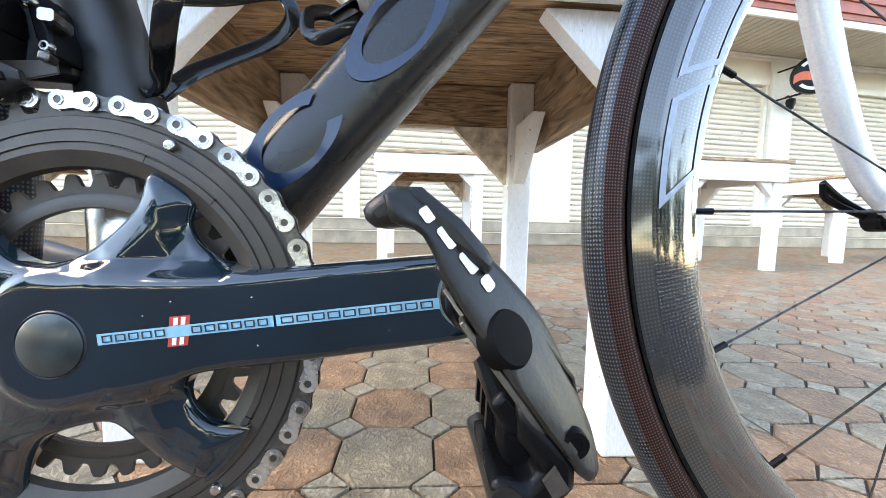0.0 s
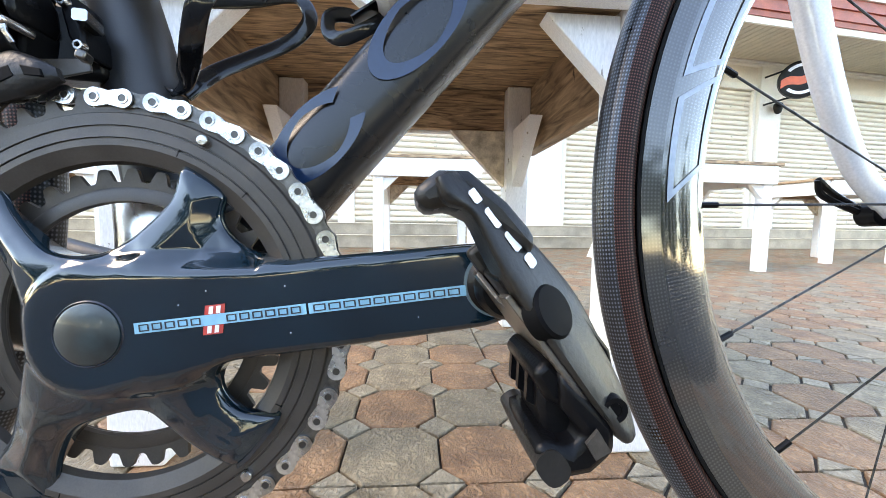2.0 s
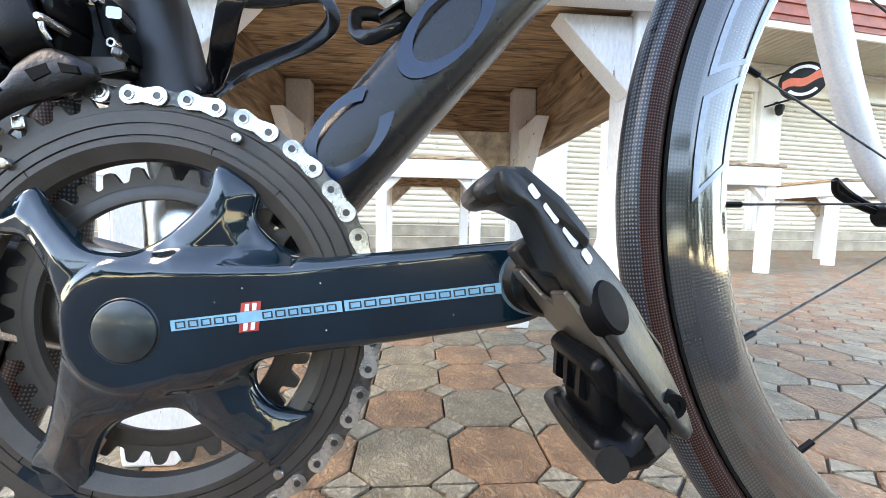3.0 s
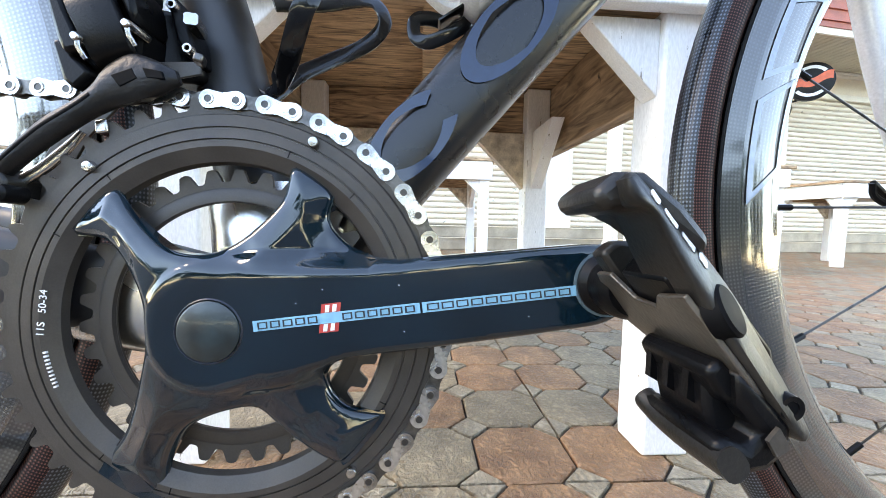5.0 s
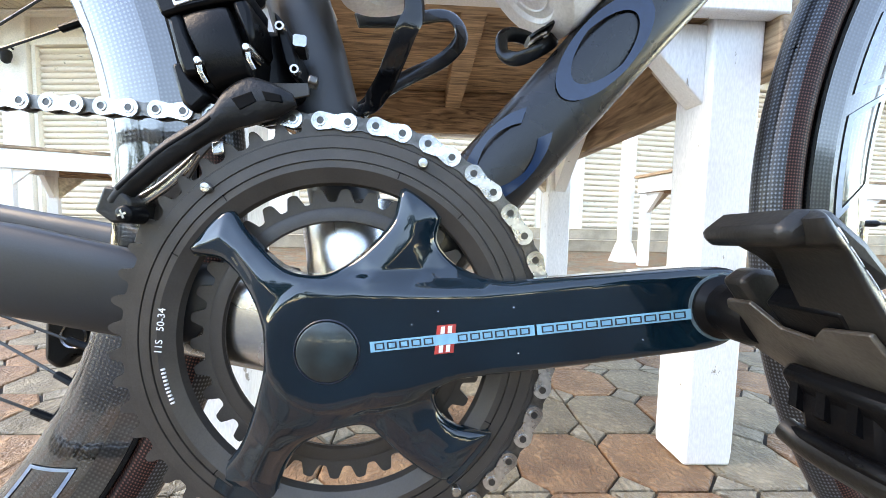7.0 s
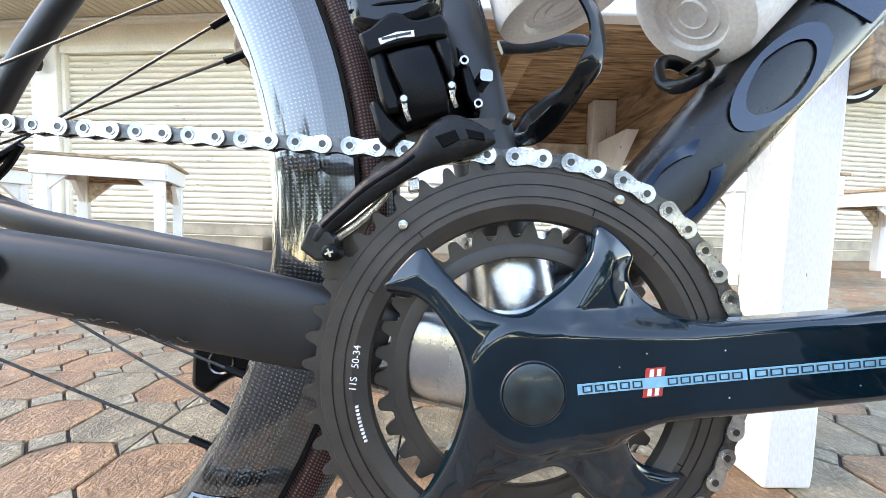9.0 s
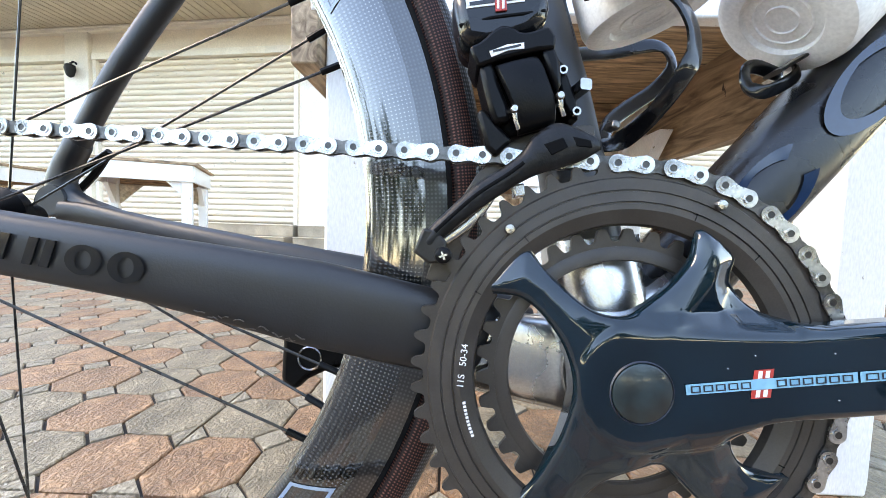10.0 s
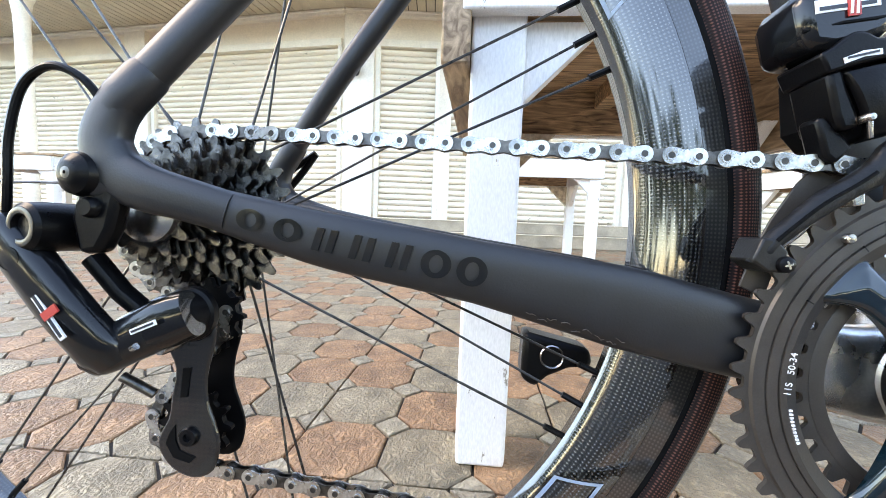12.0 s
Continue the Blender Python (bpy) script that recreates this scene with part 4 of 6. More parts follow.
def crank_height(p, edge):
    """Depth of the crank's outer skin over a point of its outline plane."""
    q = p - Vector((0.0, 0.267))
    s_ = q.x * math.cos(TH) + q.y * math.sin(TH)
    v_ = -q.x * math.sin(TH) + q.y * math.cos(TH)
    r_ = q.length
    arm_y = lerp([(-0.04, -0.0628), (-0.02, -0.0633), (0.010, -0.0634), (0.035, -0.0638), (0.065, -0.0647), (0.100, -0.0660), (0.140, -0.0674), (0.19, -0.0690)], s_)
    band = eased(abs(v_ + 0.001) - lerp([(-0.03, 0.022), (0.0, 0.0235), (0.03, 0.0215), (0.07, 0.0172), (0.19, 0.0172)], s_))
    fwd = max(0.0, min(1.0, (s_ + 0.012) / 0.03))
    fwd = fwd * fwd * (3 - 2 * fwd)
    drop = fwd * min(0.0085, 0.9 * band) + (1 - fwd) * min(0.0085, 0.17 * max(0.0, r_ - 0.024))
    arm_y += drop
    tip = max(0.0, min(1.0, (r_ - 0.040) / 0.045)) if s_ < 0.07 else 0.0
    k_ = max(0.0, min(1.0, drop / 0.005))
    arm_y += 0.0040 * tip * k_ * k_ * (3 - 2 * k_)
    ridge = -0.0034 * k_ * max(0.0, min(1.0, edge / 0.012))
    R = 0.0032
    if edge < R:
        arm_y += R - math.sqrt(max(0.0, R * R - (R - edge) ** 2))
    if s_ < 0.02:
        k2 = max(0.0, min(1.0, (r_ - 0.0275) / 0.0022)) * max(0.0, min(1.0, (0.02 - s_) / 0.012))
        arm_y += 0.0011 * k2
    for line, wide, deep in CREASES:
        arm_y += deep * groove(p, line, wide) * min(1.0, edge / 0.004)
    for outline, deep, border in POCKETS:
        arm_y += hollow(p, outline, deep, border)
    if s_ < 0.07 and v_ > 0.0:
        past = (p.x - 0.0345) * 0.861 - (p.y - 0.3400) * 0.508 - 0.0065
        arm_y += min(0.0045, 0.26 * eased(past, 0.0010)) * k_ * max(0.0, min(1.0, (0.07 - s_) / 0.02))
    return arm_y + ridge


dense = []
P3 = [Vector((x, 0, z)) for x, z in OUTLINE]
for i in range(len(P3)):
    a, b, c, d = P3[i - 1], P3[i], P3[(i + 1) % len(P3)], P3[(i + 2) % len(P3)]
    m_ = max(2, int((c - b).length / 0.0022))
    for k in range(m_):
        t = k / m_
        q = 0.5 * (2 * b + (c - a) * t + (2 * a - 5 * b + 4 * c - d) * t * t + (3 * b - a - 3 * c + d) * t ** 3)
        dense.append(Vector((q.x, q.z)))
DENSE = np.array([(p.x, p.y) for p in dense])


def edge_distance(x, z):
    a = DENSE
    b = np.roll(DENSE, -1, 0)
    ab = b - a
    t = np.clip(((x - a[:, 0]) * ab[:, 0] + (z - a[:, 1]) * ab[:, 1]) / (ab ** 2).sum(1), 0, 1)
    return float(np.sqrt(((a + ab * t[:, None] - (x, z)) ** 2).sum(1)).min())


def inside(x, z):
    a = DENSE
    b = np.roll(DENSE, -1, 0)
    c = (a[:, 1] > z) != (b[:, 1] > z)
    with np.errstate(divide="ignore", invalid="ignore"):
        xx = a[:, 0] + (z - a[:, 1]) / (b[:, 1] - a[:, 1]) * (b[:, 0] - a[:, 0])
    return bool((c & (x < xx)).sum() % 2)


flat = list(dense)
for e_ in (0.0007, 0.0016, 0.0028):
    for i in range(len(dense)):
        d_ = (dense[(i + 1) % len(dense)] - dense[i - 1]).normalized()
        q = dense[i] + Vector((-d_.y, d_.x)) * e_
        if inside(q.x, q.y) and edge_distance(q.x, q.y) > e_ * 0.97:
            flat.append(q)
STEP = 0.0013
for i in range(-70, 160):
    for j in range(-90, 90):
        s_, v_ = i * STEP + (j % 2) * STEP / 2, j * STEP * 0.85
        x, z = s_ * math.cos(TH) - v_ * math.sin(TH), 0.267 + s_ * math.sin(TH) + v_ * math.cos(TH)
        if inside(x, z) and edge_distance(x, z) > 0.0038:
            flat.append(Vector((x, z)))
n_ = len(dense)
cdt = geometry.delaunay_2d_cdt(flat, [(i, (i + 1) % n_) for i in range(n_)], [], 1, 1e-6)
crank = Shape()
for i, p in enumerate(cdt[0]):
    crank.v.append((p.x, crank_height(p, edge_distance(p.x, p.y)), p.y))
for f in cdt[2]:
    crank.face(f)
base_id = len(crank.v)
for p in dense:
    crank.v.append((p.x, crank_height(p, 0.0), p.y))
for p in dense:
    q = p - Vector((0, 0.267))
    back_y = -0.0485 if q.length < 0.085 else -0.0530
    crank.v.append((p.x, back_y, p.y))
for i in range(n_):
    j = (i + 1) % n_
    crank.face((base_id + i, base_id + j, base_id + n_ + j, base_id + n_ + i))
crank.face([base_id + n_ + i for i in range(n_)])
crank_arm = part("crank_arm", crank, CRANK, bike, "gloss dark carbon crank arm with four-armed spider, blue sheen put into its colour", angle=50)
part("axle_cap", Shape().revolve([(0.0, -0.0646), (0.0122, -0.0645), (0.0130, -0.0640), (0.0133, -0.0630)], (-0.0005, 0, 0.2655), (0, 1, 0), 40), surface("clouded_cap_lacquer", (0.0075, 0.019, 0.022), 0.36, 0, 0.5, 90, 0, 400, coat=0.25), crank_arm, "clouded dark grey axle cap")
part("cap_groove", Shape().revolve([(0.0132, -0.0634), (0.0137, -0.0641), (0.0142, -0.0634)], (-0.0005, 0, 0.2655), (0, 1, 0), 48), DECAL_DARK, crank_arm)


def on_arm(s, v, lift):
    """A point on the crank's outer face, s metres out from the axle, v across."""
    p = Vector((0, 0.267 - 0.0)) + Vector((math.cos(TH), math.sin(TH))) * s + Vector((-math.sin(TH), math.cos(TH))) * v
    y = lerp([(-0.02, -0.0632), (0.010, -0.0634), (0.035, -0.0638), (0.065, -0.0647), (0.100, -0.0660), (0.140, -0.0674), (0.18, -0.0690)], s) - lift
    return (p.x, y, p.y)


def arm_quad(s0, s1, v0, v1, lift, slant=0.0):
    sh = Shape()
    n = max(2, int((s1 - s0) / 0.006))
    sh.grid([[on_arm(s0 + (s1 - s0) * i / n + slant * (v - (v0 + v1) / 2), v, lift) for v in (v0, v1)] for i in range(n + 1)], closed=False)
    return sh


VS = -0.0014
for s0, s1 in ((0.0180, 0.0895), (0.0905, 0.1580)):
    part("stripe", arm_quad(s0, s1, VS - 0.0023, VS + 0.0023, 0.0005), DECAL_BLUE, crank_arm, "pale blue stripe with dark lettering bars")
for s0, n, step in ((0.0200, 5, 0.0053), (0.0560, 6, 0.0054), (0.0925, 10, 0.0064)):
    for i in range(n):
        q0, q1 = s0 + i * step, s0 + (i + 1) * step - 0.0011
        box = Shape()
        for a0, a1, b0, b1 in ((q0, q1, -0.0015, -0.0010), (q0, q1, 0.0010, 0.0015), (q0, q0 + 0.0007, -0.0010, 0.0010), (q1 - 0.0007, q1, -0.0010, 0.0010)):
            piece_ = arm_quad(a0, a1, VS + b0, VS + b1, 0.0008)
            k = len(box.v)
            box.v.extend(piece_.v)
            for f in piece_.f:
                box.face([k + j for j in f])
        part("lettering_bar", box, DECAL_DARK, crank_arm)
part("badge", arm_quad(0.0464, 0.0548, VS - 0.0062, VS + 0.0062, 0.0002, 0.2), DECAL_RED, crank_arm, "small red badge")
for s0 in (0.0482, 0.0513):
    for v0, v1 in ((VS - 0.0056, VS - 0.0025), (VS + 0.0025, VS + 0.0056)):
        off = 0.2 * ((v0 + v1) / 2 - VS)
        part("figure_bar", arm_quad(s0 + off, s0 + 0.0018 + off, v0, v1, 0.0004, 0.2), DECAL_WHITE, crank_arm)

# dust and small chips on the lacquer
dust = random.Random(11)
for k in range(5):
    q = on_arm(dust.uniform(0.025, 0.150), dust.choice((-1, 1)) * dust.uniform(0.005, 0.0145), 0.0002)
    r = dust.uniform(0.00015, 0.0003)
    part("chip", Shape().revolve([(0.0, -0.0002), (r, 0.0), (r * 0.9, 0.0006)], q, (0, 1, 0), 7), DECAL_WHITE, crank_arm, "pale speck")

# pedal
UDIR, VDIR = Vector((0.60, 0, -0.80)), Vector((-0.80, 0, -0.60))


def ped(u, v, y):
    p = AXLE + UDIR * u + VDIR * v
    return (p.x, y, p.z)


def ped_prism(outline, y0, y1):
    return Shape().grid([[ped(u, v, y0) for u, v in outline], [ped(u, v, y1) for u, v in outline]])


def outer_y(v):
    """The pedal's outer flank slopes away towards its upper edge."""
    return -0.1378 + max(0.0, 0.0045 - v) * 0.95


def ped_rail(outline, y1):
    """A softly domed flank over the outline, back to depth y1."""
    pts = [(p.x, p.z) for p in smooth_path([(u, 0, v) for u, v in outline + outline[:1]], 3)[:-1]]
    rings = [[ped(u, v, y1) for u, v in pts]]
    for f, lift in ((1.0, 0.0036), (0.97, 0.0020), (0.91, 0.0009), (0.80, 0.0001), (0.55, -0.0007), (0.28, -0.0011)):
        ring = []
        for u, v in pts:
            m_ = -0.003 + 0.005 * (u / 0.045) ** 2
            w = m_ + (v - m_) * f
            ring.append(ped(u * (0.97 + 0.03 * f), w, outer_y(w) + lift))
        rings.append(ring)
    return Shape().grid(rings)


SIDE = [(-0.046, 0.0045), (-0.0455, -0.001), (-0.040, -0.0045), (-0.030, -0.0070), (-0.018, -0.0092), (0.000, -0.0115), (0.012, -0.0105), (0.024, -0.0075), (0.034, -0.0045), (0.040, 0.000), (0.039, 0.0055), (0.030, 0.0062), (0.0126, 0.0065), (-0.016, 0.0050), (-0.033, 0.0025), (-0.040, 0.0065)]
pedal = part("pedal", ped_rail(SIDE, -0.1150), WORN_PLASTIC, bike, "scuffed black clipless pedal with brown-grey steel plate", angle=60)
INNER = [(-0.022, 0.006), (-0.022, -0.002), (-0.018, -0.0065), (-0.010, -0.0095), (0.008, -0.0095), (0.016, -0.004), (0.018, 0.003), (0.012, 0.0060), (-0.010, 0.0062)]
part("inner_side", ped_prism(INNER, -0.0985, -0.0885), WORN_PLASTIC, pedal, bevel=0.002)
part("nose", ped_prism([(-0.0475, 0.0115), (-0.0478, 0.0020), (-0.0430, -0.0045), (-0.0300, -0.0080), (-0.0180, -0.0090), (-0.0140, -0.0050), (-0.0300, 0.0005), (-0.0385, 0.0050), (-0.0410, 0.0115)], -0.1325, -0.1020), WORN_PLASTIC, pedal, "scuffed black pedal nose", bevel=0.004)
part("core", ped_prism([(-0.030, -0.0068), (0.022, -0.0085), (0.032, -0.004), (0.034, 0.005), (-0.014, 0.0060), (-0.016, -0.001), (-0.030, -0.0035)], -0.1270, -0.1030), PLASTIC, pedal, bevel=0.001)
part("bow_plate", Shape().grid([[ped(u, v, y) for u, y in ((-0.0135, -0.0880), (-0.0140, -0.0985), (-0.0045, -0.1050), (-0.0030, -0.1150), (-0.0085, -0.1205), (-0.0105, -0.1340), (0.018, -0.1368), (0.0320, -0.1355), (0.0370, -0.1320), (0.0345, -0.1235), (0.022, -0.1030), (0.010, -0.0860), (-0.006, -0.0840))] for v in (0.0062, 0.0080)]), PLATE, pedal, "scuffed brown-grey steel plate", bevel=0.0005)
part("cavity_mark", ped_prism([(-0.0260, -0.0028), (-0.0200, -0.0022), (-0.0200, -0.0002), (-0.0260, -0.0008)], -0.1215, -0.1120), DECAL_RED, pedal, "dull red mark in the cavity")
part("claw", ped_prism([(0.013, 0.0075), (0.034, 0.0040), (0.0400, 0.0085), (0.0405, 0.0170), (0.0365, 0.0245), (0.0290, 0.0268), (0.0245, 0.0240), (0.0275, 0.0200), (0.0315, 0.0175), (0.0310, 0.0125), (0.0220, 0.0130)], -0.1370, -0.1020), PLASTIC, pedal, "black spring claw with worn lip", bevel=0.0025)
part("claw_lip", Shape().sweep(smooth_path([ped(0.0290, 0.0236, -0.1010), ped(0.0315, 0.0242, -0.1080), ped(0.0325, 0.0245, -0.1200), ped(0.0320, 0.0240, -0.1375)], 4), (0.0048, 0.0040), side=tuple(VDIR), n=14, power=2.6), WORN_PLASTIC, pedal, "worn lip of the claw")
part("spring_cover", ped_prism([(0.010, 0.0080), (0.026, 0.0060), (0.0275, 0.0105), (0.0200, 0.0150), (0.0110, 0.0140)], -0.1330, -0.1000), PLASTIC, pedal, bevel=0.002)
part("spring_housing", ped_prism([(0.0140, 0.0070), (0.0330, 0.0050), (0.0372, 0.0110), (0.0360, 0.0195), (0.0300, 0.0215), (0.0220, 0.0180), (0.0150, 0.0135)], -0.1290, -0.1050), PLASTIC, pedal, "dull black spring housing", bevel=0.002)
for y in (-0.1050, -0.1140, -0.1230):
    part("rib", ped_prism([(0.012, 0.0130), (0.026, 0.0115), (0.0300, 0.0150), (0.0200, 0.0195)], y - 0.0014, y + 0.0014), PLASTIC, pedal)
part("tension_window", ped_prism([(0.030, 0.0090), (0.0365, 0.0095), (0.0360, 0.0140), (0.0310, 0.0135)], -0.1392, -0.1380), PLATE, pedal)
part("end_cap", Shape().revolve([(0.0, -0.0016), (0.0068, -0.0015), (0.0075, -0.0006), (0.0075, 0.004)], AXLE + Vector((0, outer_y(0.0), 0)), (VDIR * 0.69 + Vector((0, 0.725, 0))), 32), SOCKET, pedal, "matt black end cap")
part("screw", Shape().revolve([(0.0018, -0.1362), (0.0020, -0.1372), (0.0034, -0.1373), (0.0038, -0.1345)], Vector(ped(0.0300, 0.0022, 0)), (0, 1, 0), 20), PLASTIC, pedal, "recessed torx screw")
part("screw_socket", Shape().revolve([(0.0, -0.1368), (0.0020, -0.1368)], Vector(ped(0.0300, 0.0022, 0)), (0, 1, 0), 12), SOCKET, pedal)
part("spindle", Shape().revolve([(0.0, -0.0655), (0.0135, -0.0655), (0.0138, -0.0700), (0.0110, -0.0725), (0.0110, -0.0790), (0.0125, -0.0800), (0.0125, -0.0860), (0.0105, -0.0900), (0.0, -0.0900)], AXLE, (0, 1, 0), 32), PLASTIC, pedal, "black pedal spindle collar")
part("washer", Shape().revolve([(0.0150, -0.0668), (0.0150, -0.0684), (0.0, -0.0684)], AXLE, (0, 1, 0), 32), surface("blue_grey_washer", (0.10, 0.15, 0.17), 0.35, 0.3, 0.2, 60), pedal, "blue-grey washer")
for i, (u0, u1) in enumerate(((-0.0385, -0.0345), (-0.0322, -0.0262), (-0.0240, -0.0180), (-0.0158, -0.0118))):
    va, vb = -0.0030 - 0.0008 * i, 0.0000 - 0.0008 * i
    q = [(u0 + 0.0006, va), (u1 - 0.0006, va), (u1, va + 0.0006), (u1, vb - 0.0006), (u1 - 0.0006, vb), (u0 + 0.0006, vb), (u0, vb - 0.0006), (u0, va + 0.0006)]
    part("name_bar", Shape().grid([[ped(u, v, outer_y(v)) for u, v in q], [ped(u, v, outer_y(v) - 0.0015) for u, v in q]]), DECAL_WHITE, pedal, "white printed bar")

# cassette
COGS = (11, 12, 13, 14, 15, 17, 19, 21, 23, 25, 28)
cassette = part("cassette", Shape().revolve([(0.0, -0.064), (0.010, -0.064), (0.016, -0.0615), (0.016, -0.016), (0.0, -0.016)], REAR, (0, 1, 0), 32), STEEL, bike, "eleven-speed steel cassette, oily between the cogs")
for i, n in enumerate(COGS):
    y = -0.0590 + i * 0.0037
    r = n * 0.0127 / (2 * math.pi)
    o = toothed(n, r - 0.0040, r + 0.0030, 0.3)
    part("sprocket", Shape().ring(o, [max(0.014, r - 0.020)] * len(o), y - 0.0008, y + 0.0008, (REAR.x, REAR.z), 0.5 * i), COG, cassette)

# chain: pins at half-inch steps round the big ring, along both runs and through the derailleur
PITCH_C = 0.0127
R50 = 50 * PITCH_C / (2 * math.pi)
R25 = 25 * PITCH_C / (2 * math.pi)
JOCKEY_UP, JOCKEY_LOW = Vector((-0.389, -0.033, 0.276)), Vector((-0.391, -0.040, 0.2135))
pins = []
for k in range(-3, 22):
    x, z = polar(R50, 66 - 7.2 * k)
    pins.append(Vector((x, -0.047, z)))
TOP_END = Vector((REAR.x + 0.002, -0.0255, REAR.z + R25))
top = []
d = (TOP_END - pins[0]).normalized()
s = PITCH_C
while s < (TOP_END - pins[0]).length + 0.001:
    top.append(pins[0] + d * s)
    s += PITCH_C
a = 93.0
step = 360 / 25
for i in range(12):
    a += step
    x, z = polar(R25, a, (REAR.x, REAR.z))
    top.append(Vector((x, -0.0255, z)))
# down to the upper jockey wheel, round it, down to the lower one and out along the bottom run
tail = smooth_path([top[-1], (-0.378, -0.028, 0.290), (-0.3735, -0.033, 0.279), (-0.376, -0.034, 0.264), (-0.394, -0.036, 0.247), (-0.409, -0.038, 0.228), (-0.413, -0.040, 0.213), (-0.403, -0.040, 0.196), (-0.388, -0.041, 0.1915), (-0.36, -0.0415, 0.1895), (-0.2, -0.044, 0.178), pins[-1]], 30)
walked, last = [], tail[0]
for q in tail[1:]:
    if (q - last).length >= PITCH_C:
        last = last + (q - last).normalized() * PITCH_C
        walked.append(last.copy())
loop = top[::-1] + pins                  # cassette to ring to underside
sequence = loop + walked[::-1][1:]


def plate_outline(waist, r):
    out = []
    for k in range(-5, 6):
        t = radians(k * 22)
        out.append((PITCH_C / 2 + r * math.cos(t), r * math.sin(t)))
    out.append((0, waist))
    for k in range(-5, 6):
        t = radians(180 + k * 22)
        out.append((-PITCH_C / 2 + r * math.cos(t), r * math.sin(t)))
    out.append((0, -waist))
    return out


outer_link = Shape()
for y0, y1 in ((-0.0029, -0.0020), (0.0020, 0.0029)):
    outer_link.prism(plate_outline(0.0031, 0.0043), y0, y1)
for sx in (-1, 1):
    outer_link.revolve([(0.0026, -0.0029), (0.0025, -0.0033), (0.0017, -0.0033)], (sx * PITCH_C / 2, 0, 0), (0, 1, 0), 14)
    outer_link.slot = 1
    outer_link.revolve([(0.0017, -0.0033), (0.0016, -0.00305), (0.0, -0.00305)], (sx * PITCH_C / 2, 0, 0), (0, 1, 0), 14)
    outer_link.slot = 0
OUTER = outer_link.mesh("outer_link", [CHAIN_BRIGHT, RING_EDGE], 40)
chain = Shape()


def link_matrix(p, q):
    d = (q - p).normalized()
    y = (Vector((0, 1, 0)) - d * d.y).normalized()
    z = d.cross(y)
    return Matrix.Translation((p + q) / 2) @ Matrix(((d.x, y.x, z.x, 0), (d.y, y.y, z.y, 0), (d.z, y.z, z.z, 0), (0, 0, 0, 1)))


outer_at = []
first = len(top) + 3                      # the outer link that starts at the reference pin
inner_link = Shape()
for y0, y1 in ((-0.0019, -0.0011), (0.0011, 0.0019)):
    inner_link.prism(plate_outline(0.0029, 0.0041), y0, y1)
for sx in (-1, 1):
    inner_link.rod((sx * PITCH_C / 2, -0.0011, 0), (sx * PITCH_C / 2, 0.0011, 0), 0.0037, 10)
for i in range(len(sequence) - 1):
    m = link_matrix(sequence[i], sequence[i + 1])
    if (i - first) % 2 == 0:
        outer_at.append(m)
    else:
        b = len(chain.v)
        chain.v.extend(tuple(m @ Vector(p)) for p in inner_link.v)
        for f in inner_link.f:
            chain.face([b + j for j in f])
chain_ob = part("chain", chain, CHAIN_DULL, bike, "silver bicycle chain with oily inner links", angle=40)
for m in outer_at:
    ob = part("link", OUTER, None, chain_ob)
    ob.matrix_local = m

# front derailleur
upper = smooth_path([(-0.1030, 0, 0.3235), (-0.0983, 0, 0.3330), (-0.0857, 0, 0.3460), (-0.0744, 0, 0.3567), (-0.0629, 0, 0.3643), (-0.0545, 0, 0.3715), (-0.0495, 0, 0.3790), (-0.0396, 0, 0.3850), (-0.0300, 0, 0.3834), (-0.0202, 0, 0.3788)], 4)
lower = smooth_path([(-0.0943, 0, 0.3195), (-0.0910, 0, 0.3285), (-0.0853, 0, 0.3345), (-0.0739, 0, 0.3441), (-0.0603, 0, 0.3538), (-0.0530, 0, 0.3584), (-0.0464, 0, 0.3616), (-0.0370, 0, 0.3646), (-0.0270, 0, 0.3682), (-0.0182, 0, 0.3735)], 4)
cage = Shape()
rings = []
for i, (p, q) in enumerate(zip(upper, lower)):
    swell = 0.0030 * min(1.0, (i + 1) / 4, (len(upper) - i) / 4)
    ring = [p.lerp(q, f) + Vector((0, -0.0535 - swell * math.sin(math.pi * f) ** 0.6, 0)) for f in [k / 10 for k in range(11)]]
    ring += [q + Vector((0, -0.0512, 0)), p + Vector((0, -0.0512, 0))]
    rings.append(ring)
fd = part("front_derailleur", cage.grid(rings), CAGE_BLACK, bike, "black composite front derailleur over the chainring", angle=50)
inner_cage = [polar(r_ - 0.002, a_) for a_, r_ in ((156, 0.0960), (146, 0.1000), (138, 0.1040), (128, 0.1100), (118, 0.1150), (108, 0.1190), (98, 0.1190), (98, 0.1250), (108, 0.1290), (118, 0.1290), (128, 0.1230), (138, 0.1170), (146, 0.1130), (156, 0.1090))]
part("inner_cage", Shape().prism(inner_cage, -0.0405, -0.0390), RING, fd, "dull dark inner cage plate", bevel=0.0004)
part("cage_blade", Shape().sweep(smooth_path([(-0.0890, -0.0470, 0.3300), (-0.0800, -0.0465, 0.3365), (-0.0710, -0.0460, 0.3455), (-0.0655, -0.0455, 0.3525)], 4), [(lerp([(0, 0.0028), (6, 0.0026), (12, 0.0012)], i), 0.0016) for i in range(13)], n=14, power=3), STEEL, fd, "bright steel edge of the inner cage")
part("cage_spacer", Shape().prism([(-0.0572, 0.3568), (-0.0522, 0.3580), (-0.0515, 0.3518), (-0.0566, 0.3508)], -0.0500, -0.0420), STEEL, fd, "bright steel spacer", bevel=0.0008)
